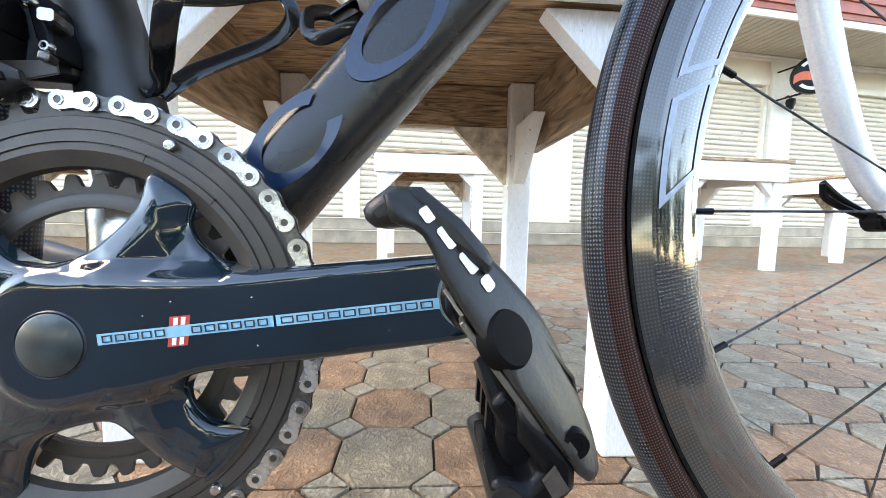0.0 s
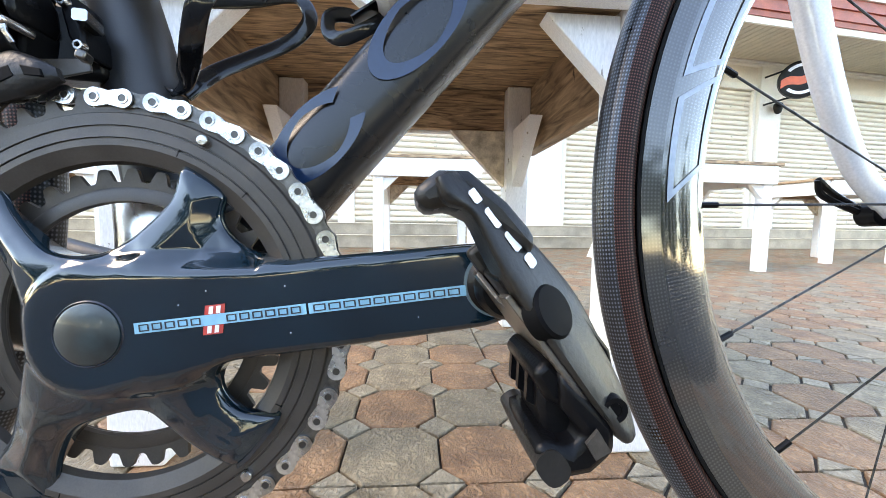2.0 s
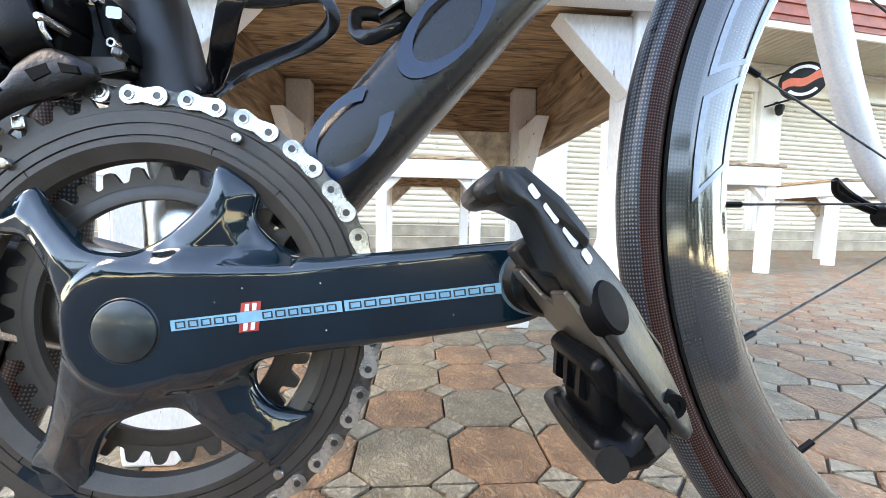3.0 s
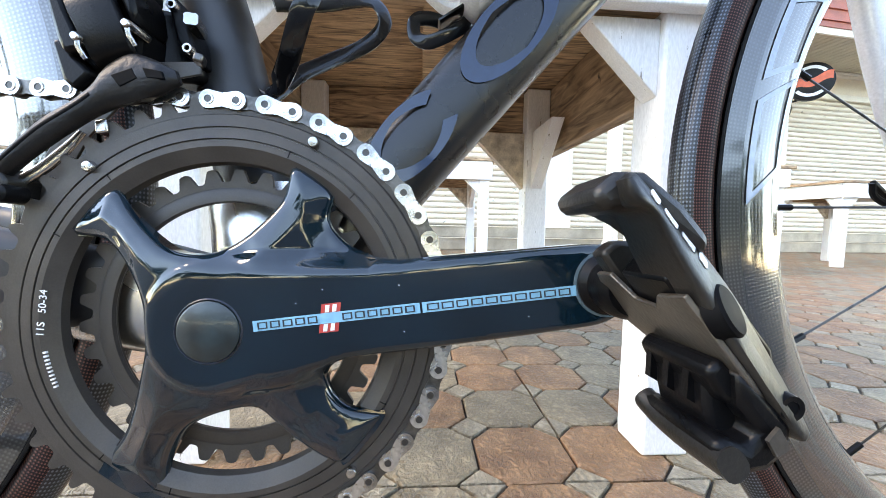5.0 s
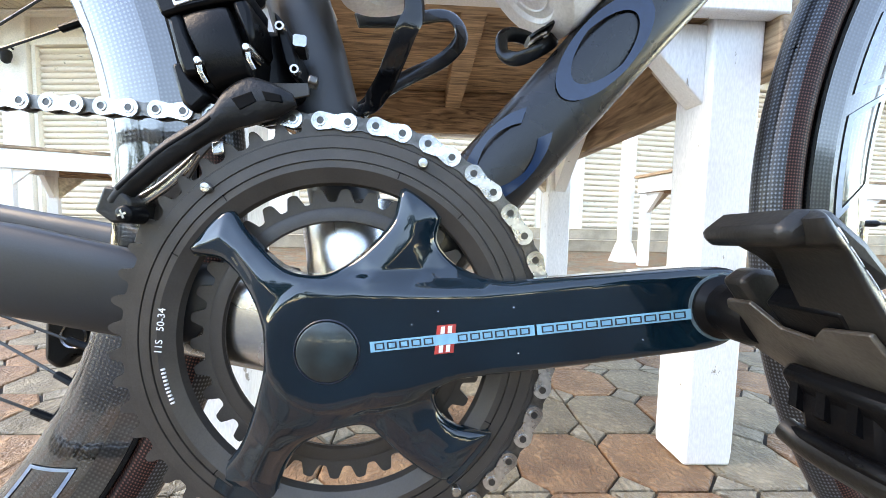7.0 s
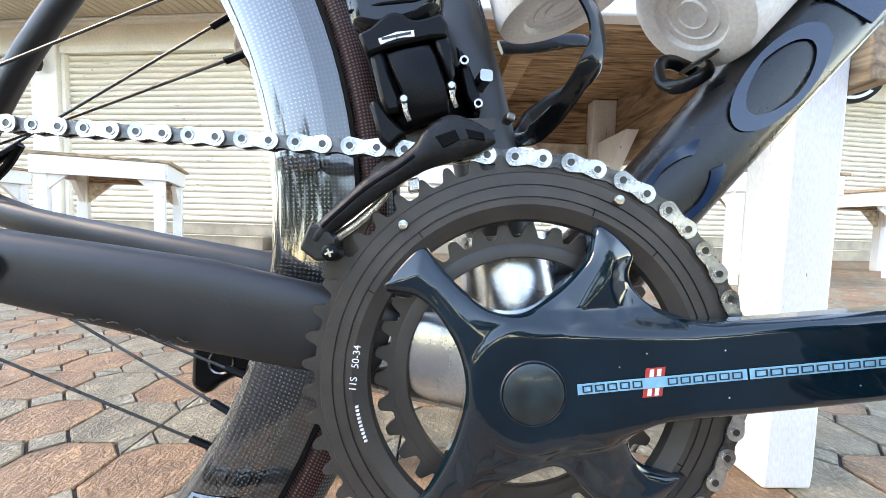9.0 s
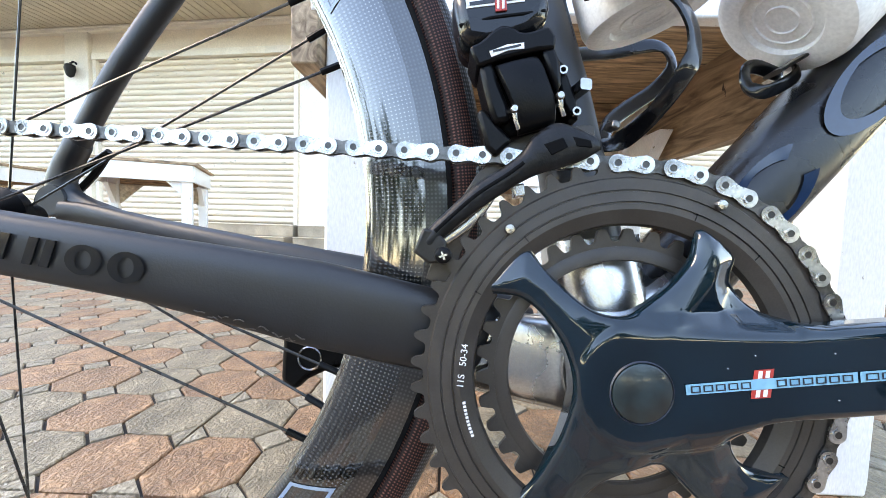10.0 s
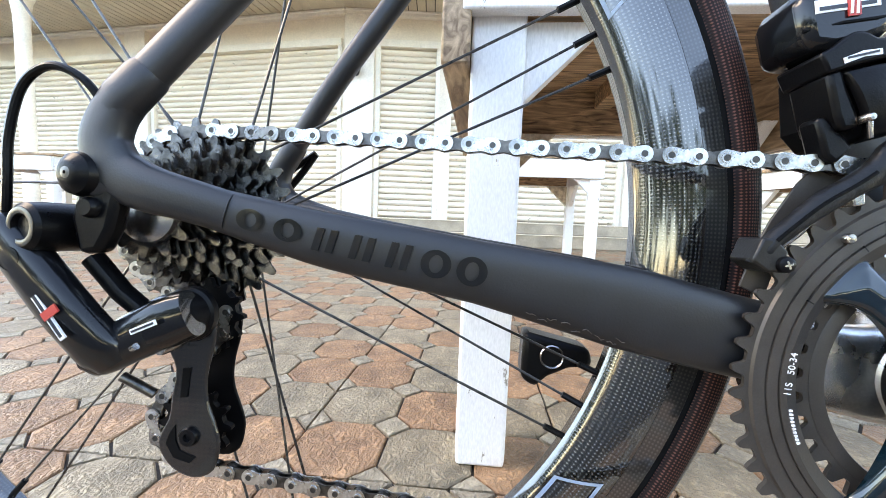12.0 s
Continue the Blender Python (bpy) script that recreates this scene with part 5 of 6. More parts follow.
# shade of the cage's hollows and groove, drawn as dark plates and a strip
for o in ([(-0.0455, 0.3745), (-0.0365, 0.3780), (-0.0340, 0.3735), (-0.0415, 0.3695)], [(-0.0325, 0.3785), (-0.0240, 0.3770), (-0.0230, 0.3735), (-0.0305, 0.3738)]):
    part("recess_shade", Shape().prism(o, -0.0566, -0.0550), SOCKET, fd, bevel=0.0005)
groove_path = [u_.lerp(l_, 0.42) + Vector((0, -0.0562, 0)) for u_, l_ in list(zip(upper, lower))[5:21]]
part("groove_shade", Shape().sweep(groove_path, (0.0010, 0.0006), n=8), SOCKET, fd)
part("cage_bridge", Shape().prism([(-0.1030, 0.3240), (-0.0990, 0.3352), (-0.0925, 0.3342), (-0.0875, 0.3288), (-0.0890, 0.3195), (-0.0958, 0.3188)], -0.0562, -0.0385), WORN_PLASTIC, fd, "scuffed black end block", bevel=0.0012)
cage_screw = part("cage_screw", Shape().revolve([(0.0, -0.0588), (0.0024, -0.0588), (0.0036, -0.0580), (0.0040, -0.0565), (0.0040, -0.0480)], (-0.0892, 0, 0.3228), (0, 1, 0), 20), PLASTIC, fd, "black cage screw with a bright cross slot")
for turn in (20, 110):
    t = radians(turn)
    part("cross_slot", Shape().beam((-0.0892 - 0.0019 * math.cos(t), -0.0588, 0.3228 - 0.0019 * math.sin(t)), (-0.0892 + 0.0019 * math.cos(t), -0.0588, 0.3228 + 0.0019 * math.sin(t)), 0.0004, 0.0009, up=(-math.sin(t), 0, math.cos(t))), CHAIN_BRIGHT, cage_screw)

# its link: a wide curved plate between two side blocks, under a humped bracket and the motor
cover_edge = [(-0.0690, -0.0500, 0.4085, 0.4150), (-0.0681, -0.0535, 0.4105, 0.4155), (-0.0660, -0.0552, 0.4060, 0.4115), (-0.0634, -0.0560, 0.4005, 0.4055), (-0.0587, -0.0555, 0.3905, 0.3954), (-0.0565, -0.0535, 0.3835, 0.3885), (-0.0557, -0.0500, 0.3805, 0.3855)]
cover_right = (-0.0492, -0.0488, -0.0466, -0.0442, -0.0404, -0.0393, -0.0390)
rings = []
for (xl, y, zl, zr), xr in zip(cover_edge, cover_right):
    front = [(xl + (xr - xl) * f, y - 0.0010 * math.sin(math.pi * f), zl + (zr - zl) * f) for f in (0, 0.04, 0.2, 0.4, 0.6, 0.8, 0.96, 1)]
    front[0] = (front[0][0], front[0][1] + 0.0009, front[0][2])
    front[-1] = (front[-1][0], front[-1][1] + 0.0009, front[-1][2])
    rings.append([Vector(p) for p in front] + [Vector((xr, y + 0.0035, zr)), Vector((xl, y + 0.0035, zl))])
fine = [smooth_path([r[k] for r in rings], 3) for k in range(len(rings[0]))]
part("link_cover", Shape().grid([[col[i] for col in fine] for i in range(len(fine[0]))]), PLASTIC, fd, "wide curved black link cover", angle=40)
part("link_body", Shape().prism([(-0.0720, 0.4180), (-0.0420, 0.4200), (-0.0390, 0.4000), (-0.0400, 0.3860), (-0.0600, 0.3800), (-0.0690, 0.3900)], -0.0470, -0.0180), SOCKET, fd, "black derailleur body behind the links", bevel=0.002)
part("side_block", Shape().prism([(-0.0755, 0.4110), (-0.0692, 0.4130), (-0.0660, 0.4040), (-0.0611, 0.3929), (-0.0597, 0.3861), (-0.0674, 0.3846), (-0.0702, 0.3913), (-0.0732, 0.4024)], -0.0535, -0.0300), PLASTIC, fd, "black side block of the link", bevel=0.0022, angle=50)
part("side_block", Shape().prism([(-0.0474, 0.4180), (-0.0411, 0.4205), (-0.0384, 0.4138), (-0.0371, 0.4038), (-0.0391, 0.3990), (-0.0431, 0.4078)], -0.0540, -0.0300), PLASTIC, fd, "black side block of the link", bevel=0.0020, angle=50)
part("cage_arm", Shape().prism([(-0.0757, 0.3912), (-0.0716, 0.3927), (-0.0655, 0.3853), (-0.0582, 0.3780), (-0.0658, 0.3700), (-0.0705, 0.3740)], -0.0500, -0.0380), PLASTIC, fd, "black arm between link and cage", bevel=0.002)
hump = smooth_path([(-0.0803, 0, 0.4185), (-0.0751, 0, 0.4212), (-0.0700, 0, 0.4258), (-0.0654, 0, 0.4285), (-0.0607, 0, 0.4278), (-0.0567, 0, 0.4258), (-0.0520, 0, 0.4262), (-0.0441, 0, 0.4290)], 4)
part("bracket", Shape().prism([(p.x, p.z) for p in hump] + [(-0.0408, 0.4240), (-0.0410, 0.4185), (-0.0487, 0.4178), (-0.0669, 0.4128), (-0.0760, 0.4095)], -0.0550, -0.0280), PLASTIC, fd, "humped black derailleur bracket", bevel=0.0016, angle=45)
motor = part("motor", Shape().prism([(-0.0835, 0.4225), (-0.0862, 0.4330), (-0.0885, 0.4420), (-0.0865, 0.4500), (-0.0800, 0.4530), (-0.0480, 0.4530), (-0.0440, 0.4480), (-0.0430, 0.4400), (-0.0445, 0.4335), (-0.0520, 0.4270), (-0.0600, 0.4240), (-0.0720, 0.4210)], -0.0525, -0.0200), GLOSS_BLACK, fd, "gloss black derailleur motor with small labels", bevel=0.005, angle=50)
part("motor_rib", Shape().sweep([(-0.0850, -0.0505, 0.4300), (-0.0700, -0.0522, 0.4330), (-0.0560, -0.0522, 0.4350), (-0.0455, -0.0510, 0.4375)], (0.0009, 0.0009), n=8), SOCKET, motor)
part("motor_screw", Shape().revolve([(0.0, -0.0545), (0.0016, -0.0545), (0.0021, -0.0538), (0.0021, -0.0500)], (-0.0548, 0, 0.4316), (0.2, 1, 0.3), 14), CHAIN_DULL, motor, "worn metal screw")


def small_label(parent, c, w, h, turn, y, mat_, nm="label_bar", text=""):
    t = radians(turn)
    q = [(c[0] + a * w * math.cos(t) - b * h * math.sin(t), c[1] + a * w * math.sin(t) + b * h * math.cos(t)) for a, b in ((-0.5, -0.5), (0.5, -0.5), (0.5, 0.5), (-0.5, 0.5))]
    return part(nm, Shape().prism(q, y, y + 0.0008), mat_, parent, text)


small_label(motor, (-0.0690, 0.4415), 0.0270, 0.0058, 8, -0.0529, DECAL_WHITE, text="white printed label")
small_label(motor, (-0.0690, 0.4404), 0.0235, 0.0016, 8, -0.0532, DECAL_DARK)
small_label(motor, (-0.0665, 0.4400), 0.0052, 0.0085, 8, -0.0535, DECAL_RED, text="small red badge")
for dx in (-0.0012, 0.0012):
    small_label(motor, (-0.0665 + dx, 0.4400), 0.0011, 0.0070, 2, -0.0538, DECAL_WHITE)
small_label(fd, (-0.0668, 0.4164), 0.0080, 0.0026, 22, -0.0556, DECAL_WHITE, text="white printed label")
small_label(fd, (-0.0594, 0.4185), 0.0080, 0.0026, 8, -0.0556, DECAL_WHITE, text="white printed label")
small_label(fd, (-0.0632, 0.4176), 0.0130, 0.0009, 14, -0.0559, DECAL_DARK)
for x, z in ((-0.0590, 0.3900), (-0.0386, 0.3965)):
    part("pivot_bolt", Shape().revolve([(0.0, -0.0580), (0.0014, -0.0579), (0.0021, -0.0568), (0.0021, -0.0440)], (x, 0, z), (0, 1, 0), 14), STEEL, fd, "bright pivot bolt")
    part("pivot_tab", Shape().sweep([(x, -0.0562, z), (x + 0.0006, -0.0560, z - 0.0045), (x + 0.0024, -0.0545, z - 0.0085)], [(0.0013, 0.0008), (0.0011, 0.0008), (0.0010, 0.0008)], n=10, power=3), STEEL, fd, "bright pivot tab")
part("clamp_plate", Shape().prism([(-0.0365, 0.4260), (-0.0318, 0.4215), (-0.0241, 0.4035), (-0.0228, 0.3925), (-0.0262, 0.3930), (-0.0310, 0.4010), (-0.0345, 0.4150)], -0.0350, -0.0140), PLASTIC, fd, "black clamp plate", bevel=0.0015)
for x, z in ((-0.0322, 0.4170), (-0.0248, 0.3965)):
    part("clamp_bolt", Shape().revolve([(0.0012, -0.0350), (0.0013, -0.0375), (0.0022, -0.0375), (0.0025, -0.0360), (0.0025, -0.0340)], (x, 0, z), (0, 1, 0), 16), STEEL, fd, "bright clamp bolt")
part("cable_nut", Shape().sweep([(-0.0240, -0.0270, 0.4085), (-0.0215, -0.0400, 0.4090)], (0.0032, 0.0029), side=(0, 0, 1), n=8, power=5), STEEL, fd, "bright square nut")
part("cage_tab", Shape().beam((-0.0140, -0.050, 0.3860), (-0.0100, -0.049, 0.3850), 0.007, 0.004), CHAIN_DULL, fd, bevel=0.001)
part("braze_on", Shape().beam((-0.055, -0.028, 0.400), (-0.030, -0.012, 0.404), 0.02, 0.035), PLASTIC, fd, bevel=0.004)

# rear derailleur
arm = smooth_path([(-0.4590, -0.082, 0.3270), (-0.4550, -0.083, 0.3230), (-0.4500, -0.083, 0.3180), (-0.4410, -0.083, 0.3070), (-0.4250, -0.081, 0.2860), (-0.4130, -0.077, 0.2690), (-0.4070, -0.074, 0.2600)], 4)
rd = part("rear_derailleur", Shape().sweep(arm, [(lerp([(0, 0.0062), (2, 0.0085), (8, 0.0098), (16, 0.0112), (21, 0.0118), (24, 0.0085)], i), lerp([(0, 0.0050), (3, 0.0075), (20, 0.0080), (24, 0.0060)], i)) for i in range(25)], n=24, power=2.6), GLOSS_BLACK, bike, "gloss black carbon rear derailleur under the dropout", angle=60)
body_path = smooth_path([(-0.4215, -0.071, 0.2595), (-0.4160, -0.071, 0.2625), (-0.4010, -0.070, 0.2720), (-0.3850, -0.068, 0.2805), (-0.3740, -0.066, 0.2850)], 4)
part("lower_body", Shape().sweep(body_path, [(lerp([(0, 0.0050), (2, 0.0090), (8, 0.0120), (12, 0.0132), (16, 0.0120)], i), 0.0090) for i in range(17)], n=24, power=2.4), GLOSS_BLACK, rd, "gloss black lower derailleur body", angle=60)
part("upper_knuckle", Shape().revolve([(0.0, -0.0885), (0.0056, -0.0885), (0.0060, -0.0905), (0.0092, -0.0907), (0.0112, -0.0890), (0.0118, -0.0820), (0.0118, -0.0640), (0.0, -0.0640)], (-0.4245, 0, 0.3250), (0.16, 1, 0), 32), PLASTIC, rd, "black upper knuckle with ringed bolt")
part("knuckle_ring", Shape().revolve([(0.0062, -0.0908), (0.0076, -0.0912), (0.0090, -0.0909)], (-0.4245, 0, 0.3250), (0.16, 1, 0), 32), RING_EDGE, rd, "dull metal ring")
part("hanger", Shape().prism([(-0.4160, 0.3560), (-0.4020, 0.3560), (-0.3980, 0.3420), (-0.4020, 0.3250), (-0.4080, 0.3140), (-0.4180, 0.3130), (-0.4220, 0.3300)], -0.0830, -0.0730), PLASTIC, rd, "black hanger", bevel=0.003)
part("hanger_bolt", Shape().revolve([(0.0, -0.0880), (0.0022, -0.0880), (0.0024, -0.0900), (0.0046, -0.0900), (0.0062, -0.0892), (0.0092, -0.0870), (0.0108, -0.0820)], (-0.4075, 0, 0.3500), (0.1, 1, 0), 24), PLASTIC, rd, "black hanger bolt")
part("bolt_socket", Shape().revolve([(0.0008, -0.0903), (0.0022, -0.0902), (0.0027, -0.0901)], (-0.4075, 0, 0.3500), (0.1, 1, 0), 12), CHAIN_DULL, rd)
part("lower_bolt", Shape().revolve([(0.0, -0.0870), (0.0035, -0.0870), (0.0048, -0.0850), (0.0050, -0.0780)], (-0.4105, 0, 0.3350), (0, 1, 0), 18), PLASTIC, rd)
part("lower_knuckle", Shape().revolve([(0.0, -0.0720), (0.0080, -0.0718), (0.0118, -0.0690), (0.0126, -0.0640), (0.0130, -0.0560), (0.0146, -0.0550), (0.0146, -0.0510), (0.0, -0.0510)], (-0.3850, 0, 0.2810), (0, 1, 0), 32), PLASTIC, rd, "black lower knuckle with ribbed rim")
CAGE = [(-0.4081, 0.2800), (-0.4040, 0.2868), (-0.3928, 0.2922), (-0.3800, 0.2910), (-0.3725, 0.2850), (-0.3692, 0.2750), (-0.3705, 0.2620), (-0.3735, 0.2520), (-0.3750, 0.2416), (-0.3735, 0.2318), (-0.3685, 0.2205), (-0.3655, 0.2098), (-0.3695, 0.1950), (-0.3820, 0.1898), (-0.3970, 0.1937), (-0.4062, 0.2028), (-0.4075, 0.2110), (-0.4005, 0.2225), (-0.3985, 0.2349), (-0.3960, 0.2500), (-0.4020, 0.2620)]
CAGE = [(-0.3862 + (x + 0.3862) * 0.84, z) for x, z in CAGE]
CAGE = [(p.x, p.z) for p in smooth_path([(x, 0, z) for x, z in CAGE + CAGE[:1]], 3)[:-1]]
part("pulley_cage", Shape().prism(CAGE, -0.0525, -0.0495), FINE_WEAVE, rd, "woven carbon pulley cage", bevel=0.0012)
part("inner_pulley_cage", Shape().prism([(x + 0.001, z) for x, z in CAGE], -0.0300, -0.0285), PLASTIC, rd, bevel=0.0008)
# the uncut cage gets dark plates for the shade inside its slots
part("slot_shade", Shape().prism([(-0.3892, 0.2510), (-0.3848, 0.2515), (-0.3868, 0.2352), (-0.3908, 0.2346)], -0.0531, -0.0524), SOCKET, rd)
part("slot_shade", Shape().prism([(-0.3938, 0.2190), (-0.3968, 0.2144), (-0.3990, 0.2085), (-0.3945, 0.2008), (-0.3850, 0.1985), (-0.3818, 0.2020), (-0.3910, 0.2050), (-0.3935, 0.2105)], -0.0531, -0.0524), SOCKET, rd)
for c, nm in ((JOCKEY_UP, "upper_pulley"), (JOCKEY_LOW, "lower_pulley")):
    o = toothed(12, 0.0175, 0.0225, 0.4)
    part(nm, Shape().ring(o, [0.006] * len(o), c.y - 0.0018, c.y + 0.0018, (c.x, c.z)), PLASTIC, rd, "black toothed pulley")
part("pulley_bolt", Shape().revolve([(0.0, -0.0532), (0.0022, -0.0532), (0.0024, -0.0548), (0.0046, -0.0548), (0.0052, -0.0538), (0.0054, -0.0520)], (-0.3853, 0, 0.2135), (0, 1, 0), 24), PLASTIC, rd, "black pulley bolt")
part("stop_screw", Shape().rod((-0.4160, -0.0620, 0.2480), (-0.4010, -0.0580, 0.2380), 0.0026, 12), CHAIN_DULL, rd, "bright stop rod")
part("side_bolt", Shape().revolve([(0.0, -0.0720), (0.0022, -0.0720), (0.0026, -0.0705), (0.0026, -0.0600)], (-0.3865, 0, 0.2665), (0, 1, 0), 14), STEEL, rd)
part("limit_screw", Shape().rod((-0.3950, -0.0780, 0.2690), (-0.3920, -0.0790, 0.2705), 0.0016, 10), STEEL, rd)
part("pivot_hole", Shape().revolve([(0.0, -0.0895), (0.0045, -0.0895), (0.0052, -0.0907), (0.0058, -0.0890)], (-0.4435, 0, 0.3105), (0, 1, 0), 28), SOCKET, rd, "dark pivot recess")
small_label(rd, (-0.4530, 0.3205), 0.0080, 0.0028, -48, -0.0912, DECAL_WHITE, text="white printed label")
small_label(rd, (-0.4250, 0.2850), 0.0250, 0.0032, -52, -0.0898, DECAL_WHITE, text="white printed label")
small_label(rd, (-0.4250, 0.2850), 0.0225, 0.0014, -52, -0.0901, DECAL_DARK)
small_label(rd, (-0.4235, 0.2870), 0.0040, 0.0085, -52, -0.0904, DECAL_RED, text="small red badge")
small_label(rd, (-0.3880, 0.2800), 0.0140, 0.0026, 24, -0.0800, DECAL_WHITE, text="white printed label")
small_label(rd, (-0.3880, 0.2800), 0.0122, 0.0010, 24, -0.0803, DECAL_DARK)
part("inner_link", Shape().sweep([(-0.4260, -0.068, 0.3100), (-0.4120, -0.066, 0.2930), (-0.3950, -0.064, 0.2790)], (0.0042, 0.005), n=12, power=3), PLASTIC, rd)
part("rear_nub", Shape().rod((-0.4520, -0.080, 0.3060), (-0.4460, -0.080, 0.3020), 0.0042, 14), PLASTIC, rd)
part("shift_cable", Shape().sweep(smooth_path([(-0.4560, -0.082, 0.3230), (-0.4530, -0.084, 0.3320), (-0.4510, -0.085, 0.3460), (-0.4500, -0.085, 0.3670), (-0.4430, -0.085, 0.3890), (-0.4290, -0.085, 0.3980), (-0.4150, -0.083, 0.3930), (-0.4060, -0.079, 0.3800)]), (0.0019, 0.0019), n=10), PLASTIC, rd, "looped black shift cable")

rd.location = (0.004, 0, 0.0012)

# brake under the chain stays
brake = part("rear_brake", Shape().prism([(-0.1950, 0.2660), (-0.1500, 0.2560), (-0.1480, 0.2440), (-0.1640, 0.2420), (-0.1780, 0.2350), (-0.1860, 0.2270), (-0.1960, 0.2330)], 0.0180, 0.0420), PLASTIC, bike, "black brake caliper below the chain stays", bevel=0.004)
part("brake_ring", Shape().revolve([(0.0068, 0.0170), (0.0075, 0.0160), (0.0082, 0.0170)], (-0.1760, 0, 0.2500), (0, 1, 0), 24), STEEL, brake, "bright ring")


# bottle cages and bottles
def ribbon(name, pts, w, parent, side, label=""):
    return part(name, Shape().sweep(smooth_path(pts, 6), (w, 0.0014), side=side, n=12, power=3), GLOSS_BLACK, parent, label)


cage1 = ribbon("bottle_cage", [(-0.034, -0.006, 0.500), (-0.028, -0.006, 0.474), (-0.017, -0.006, 0.432), (-0.006, -0.005, 0.395), (0.001, -0.003, 0.386)], 0.0075, bike, (1, 0, 0.3), "gloss black carbon bottle cage on the seat tube")
ribbon("strap", [(-0.002, -0.003, 0.388), (0.008, -0.012, 0.389), (0.017, -0.022, 0.397), (0.023, -0.030, 0.406), (0.029, -0.036, 0.418), (0.033, -0.036, 0.428), (0.030, -0.037, 0.442), (0.018, -0.039, 0.455), (-0.002, -0.039, 0.459), (-0.023, -0.035, 0.457)], 0.0055, cage1, (0.5, -1, 0.3))
ribbon("strap", [(0.000, 0.003, 0.389), (0.006, 0.007, 0.397), (0.013, 0.015, 0.408), (0.027, 0.024, 0.420), (0.050, 0.034, 0.437), (0.062, 0.036, 0.452), (0.059, 0.036, 0.464), (0.048, 0.036, 0.468), (0.020, 0.034, 0.462), (-0.006, 0.022, 0.454)], 0.0050, cage1, (0.5, -1, 0.3))
cage2 = ribbon("bottle_cage", [(0.098, -0.004, 0.432), (0.125, -0.006, 0.452), (0.165, -0.006, 0.500), (0.210, -0.006, 0.555)], 0.007, bike, (-0.75, 0, 0.65), "gloss black carbon bottle cage on the down tube")
ribbon("toe", [(0.116, 0.008, 0.445), (0.114, -0.002, 0.435), (0.105, -0.006, 0.427), (0.092, -0.006, 0.421), (0.084, -0.004, 0.425), (0.084, -0.002, 0.435), (0.093, 0.002, 0.439), (0.109, 0.008, 0.438), (0.116, 0.012, 0.441)], 0.0040, cage2, (0.3, -1, -0.3))
ribbon("strap", [(0.118, -0.010, 0.446), (0.138, -0.036, 0.470), (0.136, -0.043, 0.490), (0.124, -0.041, 0.520)], 0.0045, cage2, (0.3, -1, 0.2))


def bottle(base, axis, label):
    t = part("water_bottle", Shape().revolve([(0.0, 0.0035), (0.020, 0.0035), (0.0215, 0.001), (0.030, 0.0), (0.0345, 0.002), (0.0362, 0.007), (0.0362, 0.075), (0.0345, 0.080), (0.0345, 0.090), (0.0362, 0.096), (0.0362, 0.140), (0.030, 0.152), (0.030, 0.160)], base, axis, 64, cap=False), BOTTLE, None, "")
    tagged(t, label, "bottle", "water bottles")
    part("lid", Shape().revolve([(0.031, 0.155), (0.032, 0.170), (0.020, 0.182), (0.010, 0.184), (0.010, 0.200), (0.0, 0.202)], base, axis, 40), BOTTLE, t, "white screw lid")
    a = Vector(axis).normalized()
    for k, r in enumerate((0.0085, 0.0150)):
        part("base_moulding", Shape().revolve([(r - 0.0006, 0.0036), (r, 0.0026), (r + 0.0006, 0.0036)], base, axis, 40), BOTTLE, t)
    return t


bottle((0.0925, -0.004, 0.4560), DT_DIR, "white plastic water bottle in the down tube cage")
bottle((0.0235, -0.001, 0.4580), (-0.30, 0, 0.955), "white plastic water bottle in the seat tube cage")


# hanging sign on the shop front
def shop_sign(k, s, z):
    t = thing("shop_sign", "round black hanging sign with a red painted band", "sign")
    c = Vector(on_wing(k, s, 0.55, z))
    ax = Vector((WINGS[k].x, WINGS[k].y, 0))
    nrm = Vector((-0.55, -0.83, 0)).normalized()
    part("disc", Shape().revolve([(0.0, 0.04), (0.235, 0.04), (0.25, 0.03), (0.25, -0.03), (0.235, -0.04), (0.0, -0.04)], c, nrm, 40), IRON, t, "black painted disc")
    r = Vector((-nrm.y, nrm.x, 0))
    band = Shape()
    n = 14
    band.grid([[c + nrm * d + r * (x - 0.5) * 0.44 + Vector((0, 0, 0.06 * math.sin(x * 9) * 0.4 + (x - 0.5) * 0.10 + h)) for x in [i / n for i in range(n + 1)] for h in ((-0.055,) if True else ())] for d, h_ in ((0.045, 0),)] + [[c + nrm * 0.045 + r * (x - 0.5) * 0.44 + Vector((0, 0, 0.024 * math.sin(x * 9) + (x - 0.5) * 0.10 + 0.055)) for x in [i / n for i in range(n + 1)]]], closed=False)
    part("name_band", band, SIGN_ORANGE, t, "wavy red-orange band")
    for sg in (-1, 1):
        arc = Shape()
        arc.grid([[c + nrm * 0.0445 + r * rr * math.cos(q) + Vector((0, 0, sg * rr * math.sin(q))) for q in [radians(40 + 100 * i / 12) for i in range(13)]] for rr in (0.165, 0.205)], closed=False)
        part("lettering_arc", arc, DECAL_WHITE, t, "white lettering bar")
    w0 = Vector(on_wing(k, s, 0.0, z))
    for dz in (-0.2, 0.2):
        part("bracket", Shape().rod(w0 + Vector((0, 0, dz)), c + Vector((0, 0, dz)), 0.014, 8), IRON, t)


shop_sign(0, 7.25, 2.33)


# ---- paving: the tiles, piece by piece near the bicycle, joined further off ----
CUT = 0.235 * PITCH * 2 / 2
GAP = 0.0036
rng = random.Random(7)


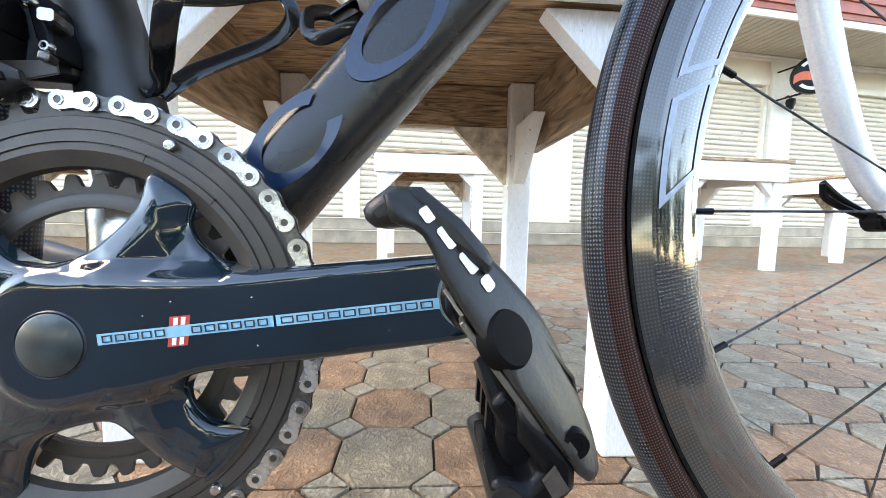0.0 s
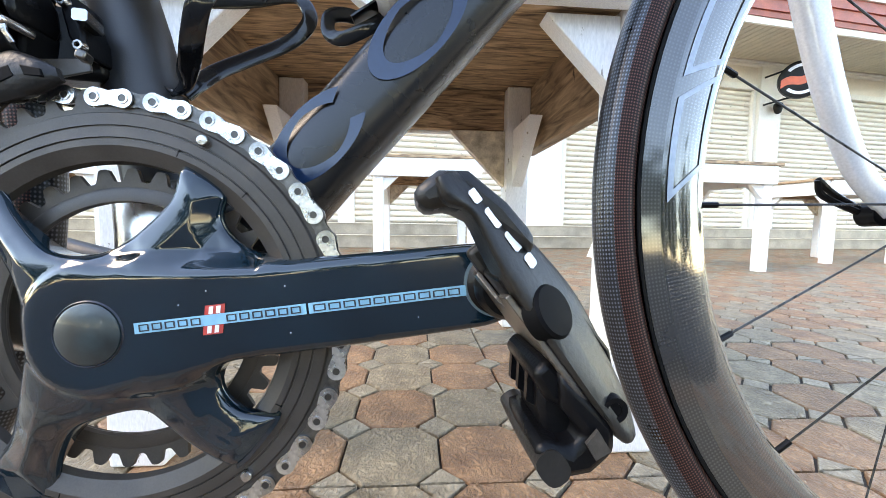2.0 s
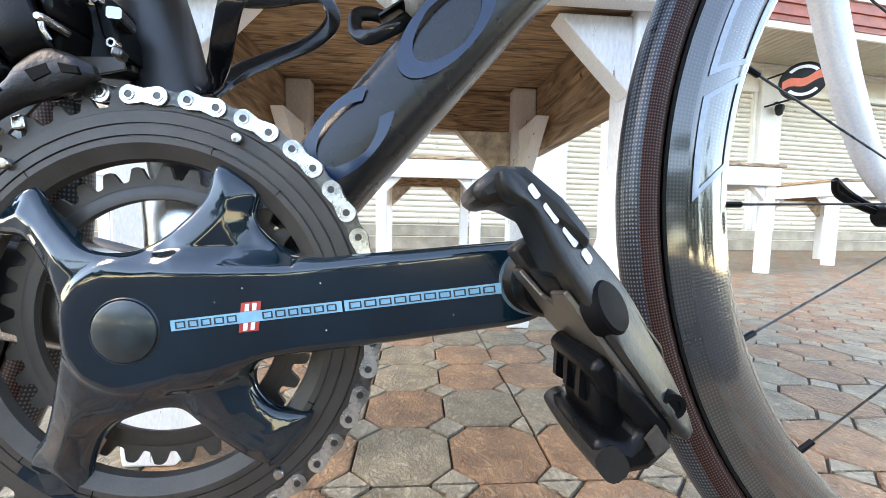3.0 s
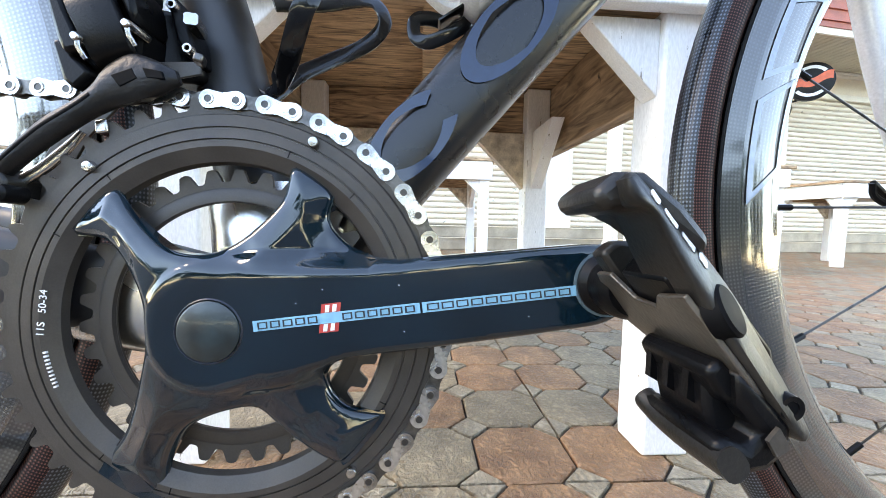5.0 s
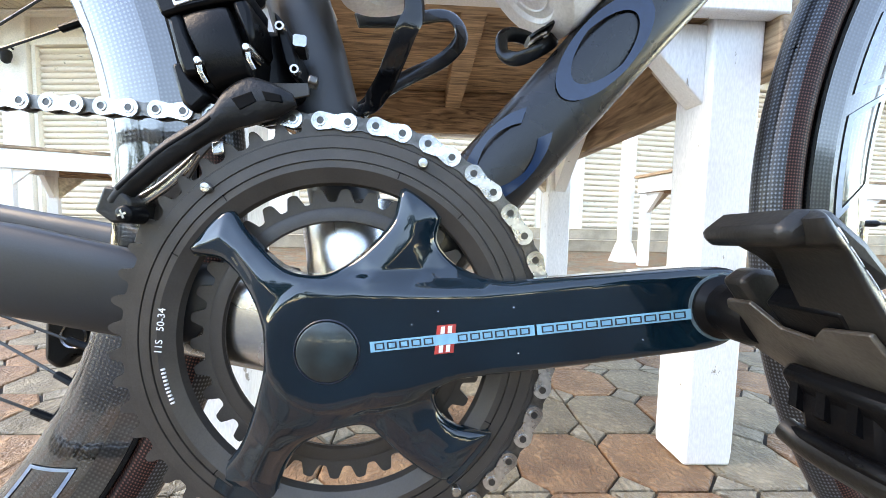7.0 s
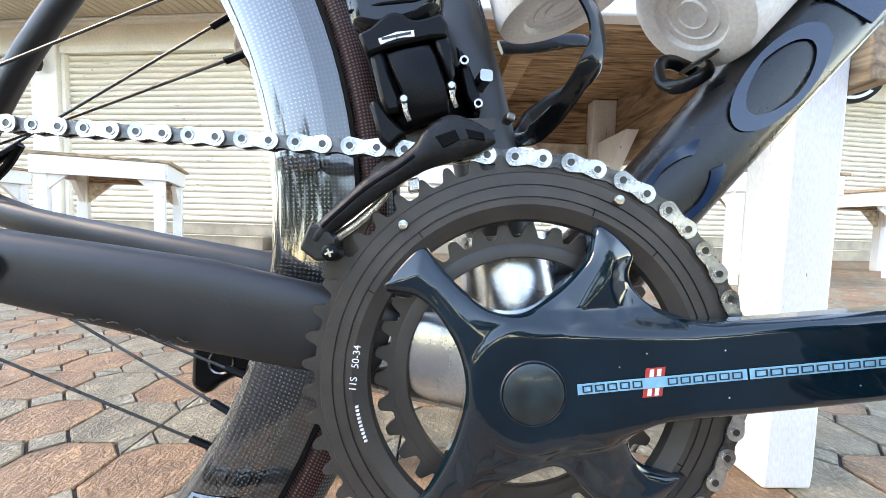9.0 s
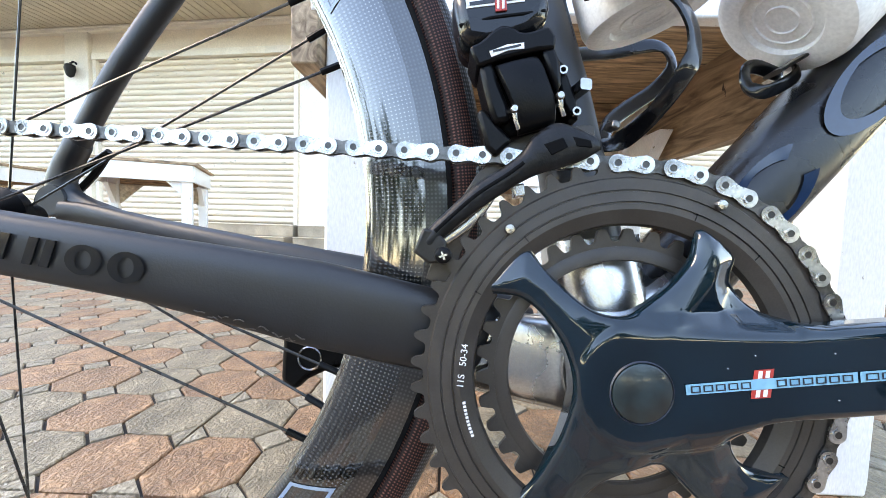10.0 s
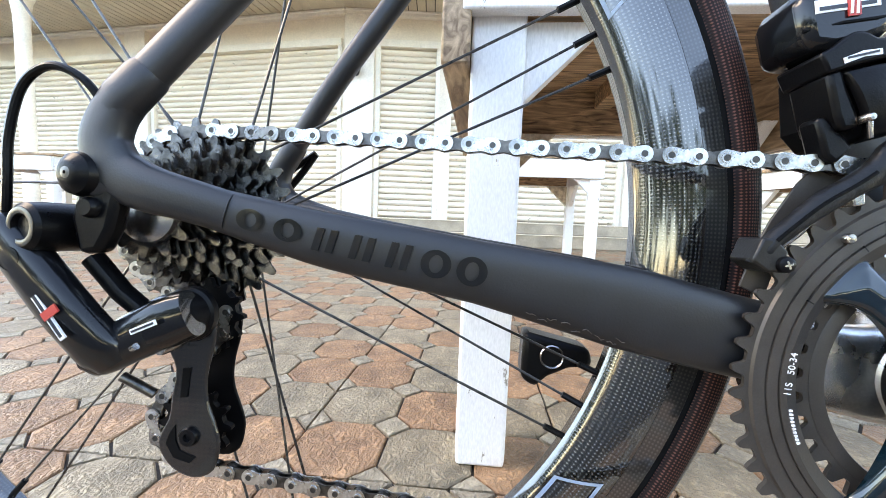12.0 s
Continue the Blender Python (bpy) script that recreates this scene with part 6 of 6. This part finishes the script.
def octagon(h, c):
    return [(-h + c, -h), (h - c, -h), (h, -h + c), (h, h - c), (h - c, h), (-h + c, h), (-h, h - c), (-h, -h + c)]


def tile_shape(sh, outline, at, lift, drop=0.006):
    cx = sum(p[0] for p in outline) / len(outline)
    cy = sum(p[1] for p in outline) / len(outline)
    rings = []
    for f, z in ((1.0, -drop), (1.0, lift - 0.0018), (0.965, lift)):
        rings.append([(at[0] + cx + (x - cx) * f, at[1] + cy + (y - cy) * f, z) for x, y in outline])
    sh.grid(rings)


OCT = octagon(PITCH / 2 - GAP / 2, CUT)
DIA = CUT - GAP * 0.8
DIAMOND = [(-DIA, 0), (0, -DIA), (DIA, 0), (0, DIA)]
HALF_UP = [(-DIA, GAP / 2), (DIA, GAP / 2), (0, DIA)]
HALF_DOWN = [(-DIA, -GAP / 2), (0, -DIA), (DIA, -GAP / 2)]
HALF_LEFT = [(-GAP / 2, -DIA), (-GAP / 2, DIA), (-DIA, 0)]
HALF_RIGHT = [(GAP / 2, -DIA), (DIA, 0), (GAP / 2, DIA)]
SHARED = {}


def shared_tile(name, outline, mat_):
    if (name, mat_.name) not in SHARED:
        sh = Shape()
        tile_shape(sh, outline, (0, 0), 0.0)
        SHARED[name, mat_.name] = sh.mesh("tile", mat_, 20)
    return SHARED[name, mat_.name]


rest = Shape()
for i in range(int((FLOOR_X[0] - ORIGIN[0]) / PITCH) + 1, int((FLOOR_X[1] - ORIGIN[0]) / PITCH) - 1):
    for j in range(int((FLOOR_Y[0] - ORIGIN[1]) / PITCH) + 1, int((FLOOR_Y[1] - ORIGIN[1]) / PITCH) - 1):
        x, y = ORIGIN[0] + (i + 0.5) * PITCH, ORIGIN[1] + (j + 0.5) * PITCH
        red = (i % 3 + j % 3) % 2 == 0
        near = -0.82 < x < 0.86 and 0.02 < y < 1.36
        jx, jy = ORIGIN[0] + i * PITCH, ORIGIN[1] + j * PITCH
        halves = [("diamond", DIAMOND)]
        if j % 3 == 0:
            halves = [("upper", HALF_UP), ("lower", HALF_DOWN)]
        elif i % 3 == 0:
            halves = [("left", HALF_LEFT), ("right", HALF_RIGHT)]
        lift = rng.uniform(-0.0008, 0.0004)
        if near:
            ob = part("tile", shared_tile("octagon", OCT, TILE_RED if red else TILE_GREY), None, floor)
            ob.location = (x, y, lift)
            for nm, o in halves:
                ob = part("tile", shared_tile(nm, o, TILE_PALE), None, floor)
                ob.location = (jx, jy, lift * 0.5)
        else:
            rest.slot = 1 if red else 0
            tile_shape(rest, OCT, (x, y), lift)
            rest.slot = 2
            for nm, o in halves:
                tile_shape(rest, o, (jx, jy), lift * 0.5)
ob = part("tiles", rest, [TILE_GREY, TILE_RED, TILE_PALE], floor, angle=20)
ob["kind"] = "stuff"
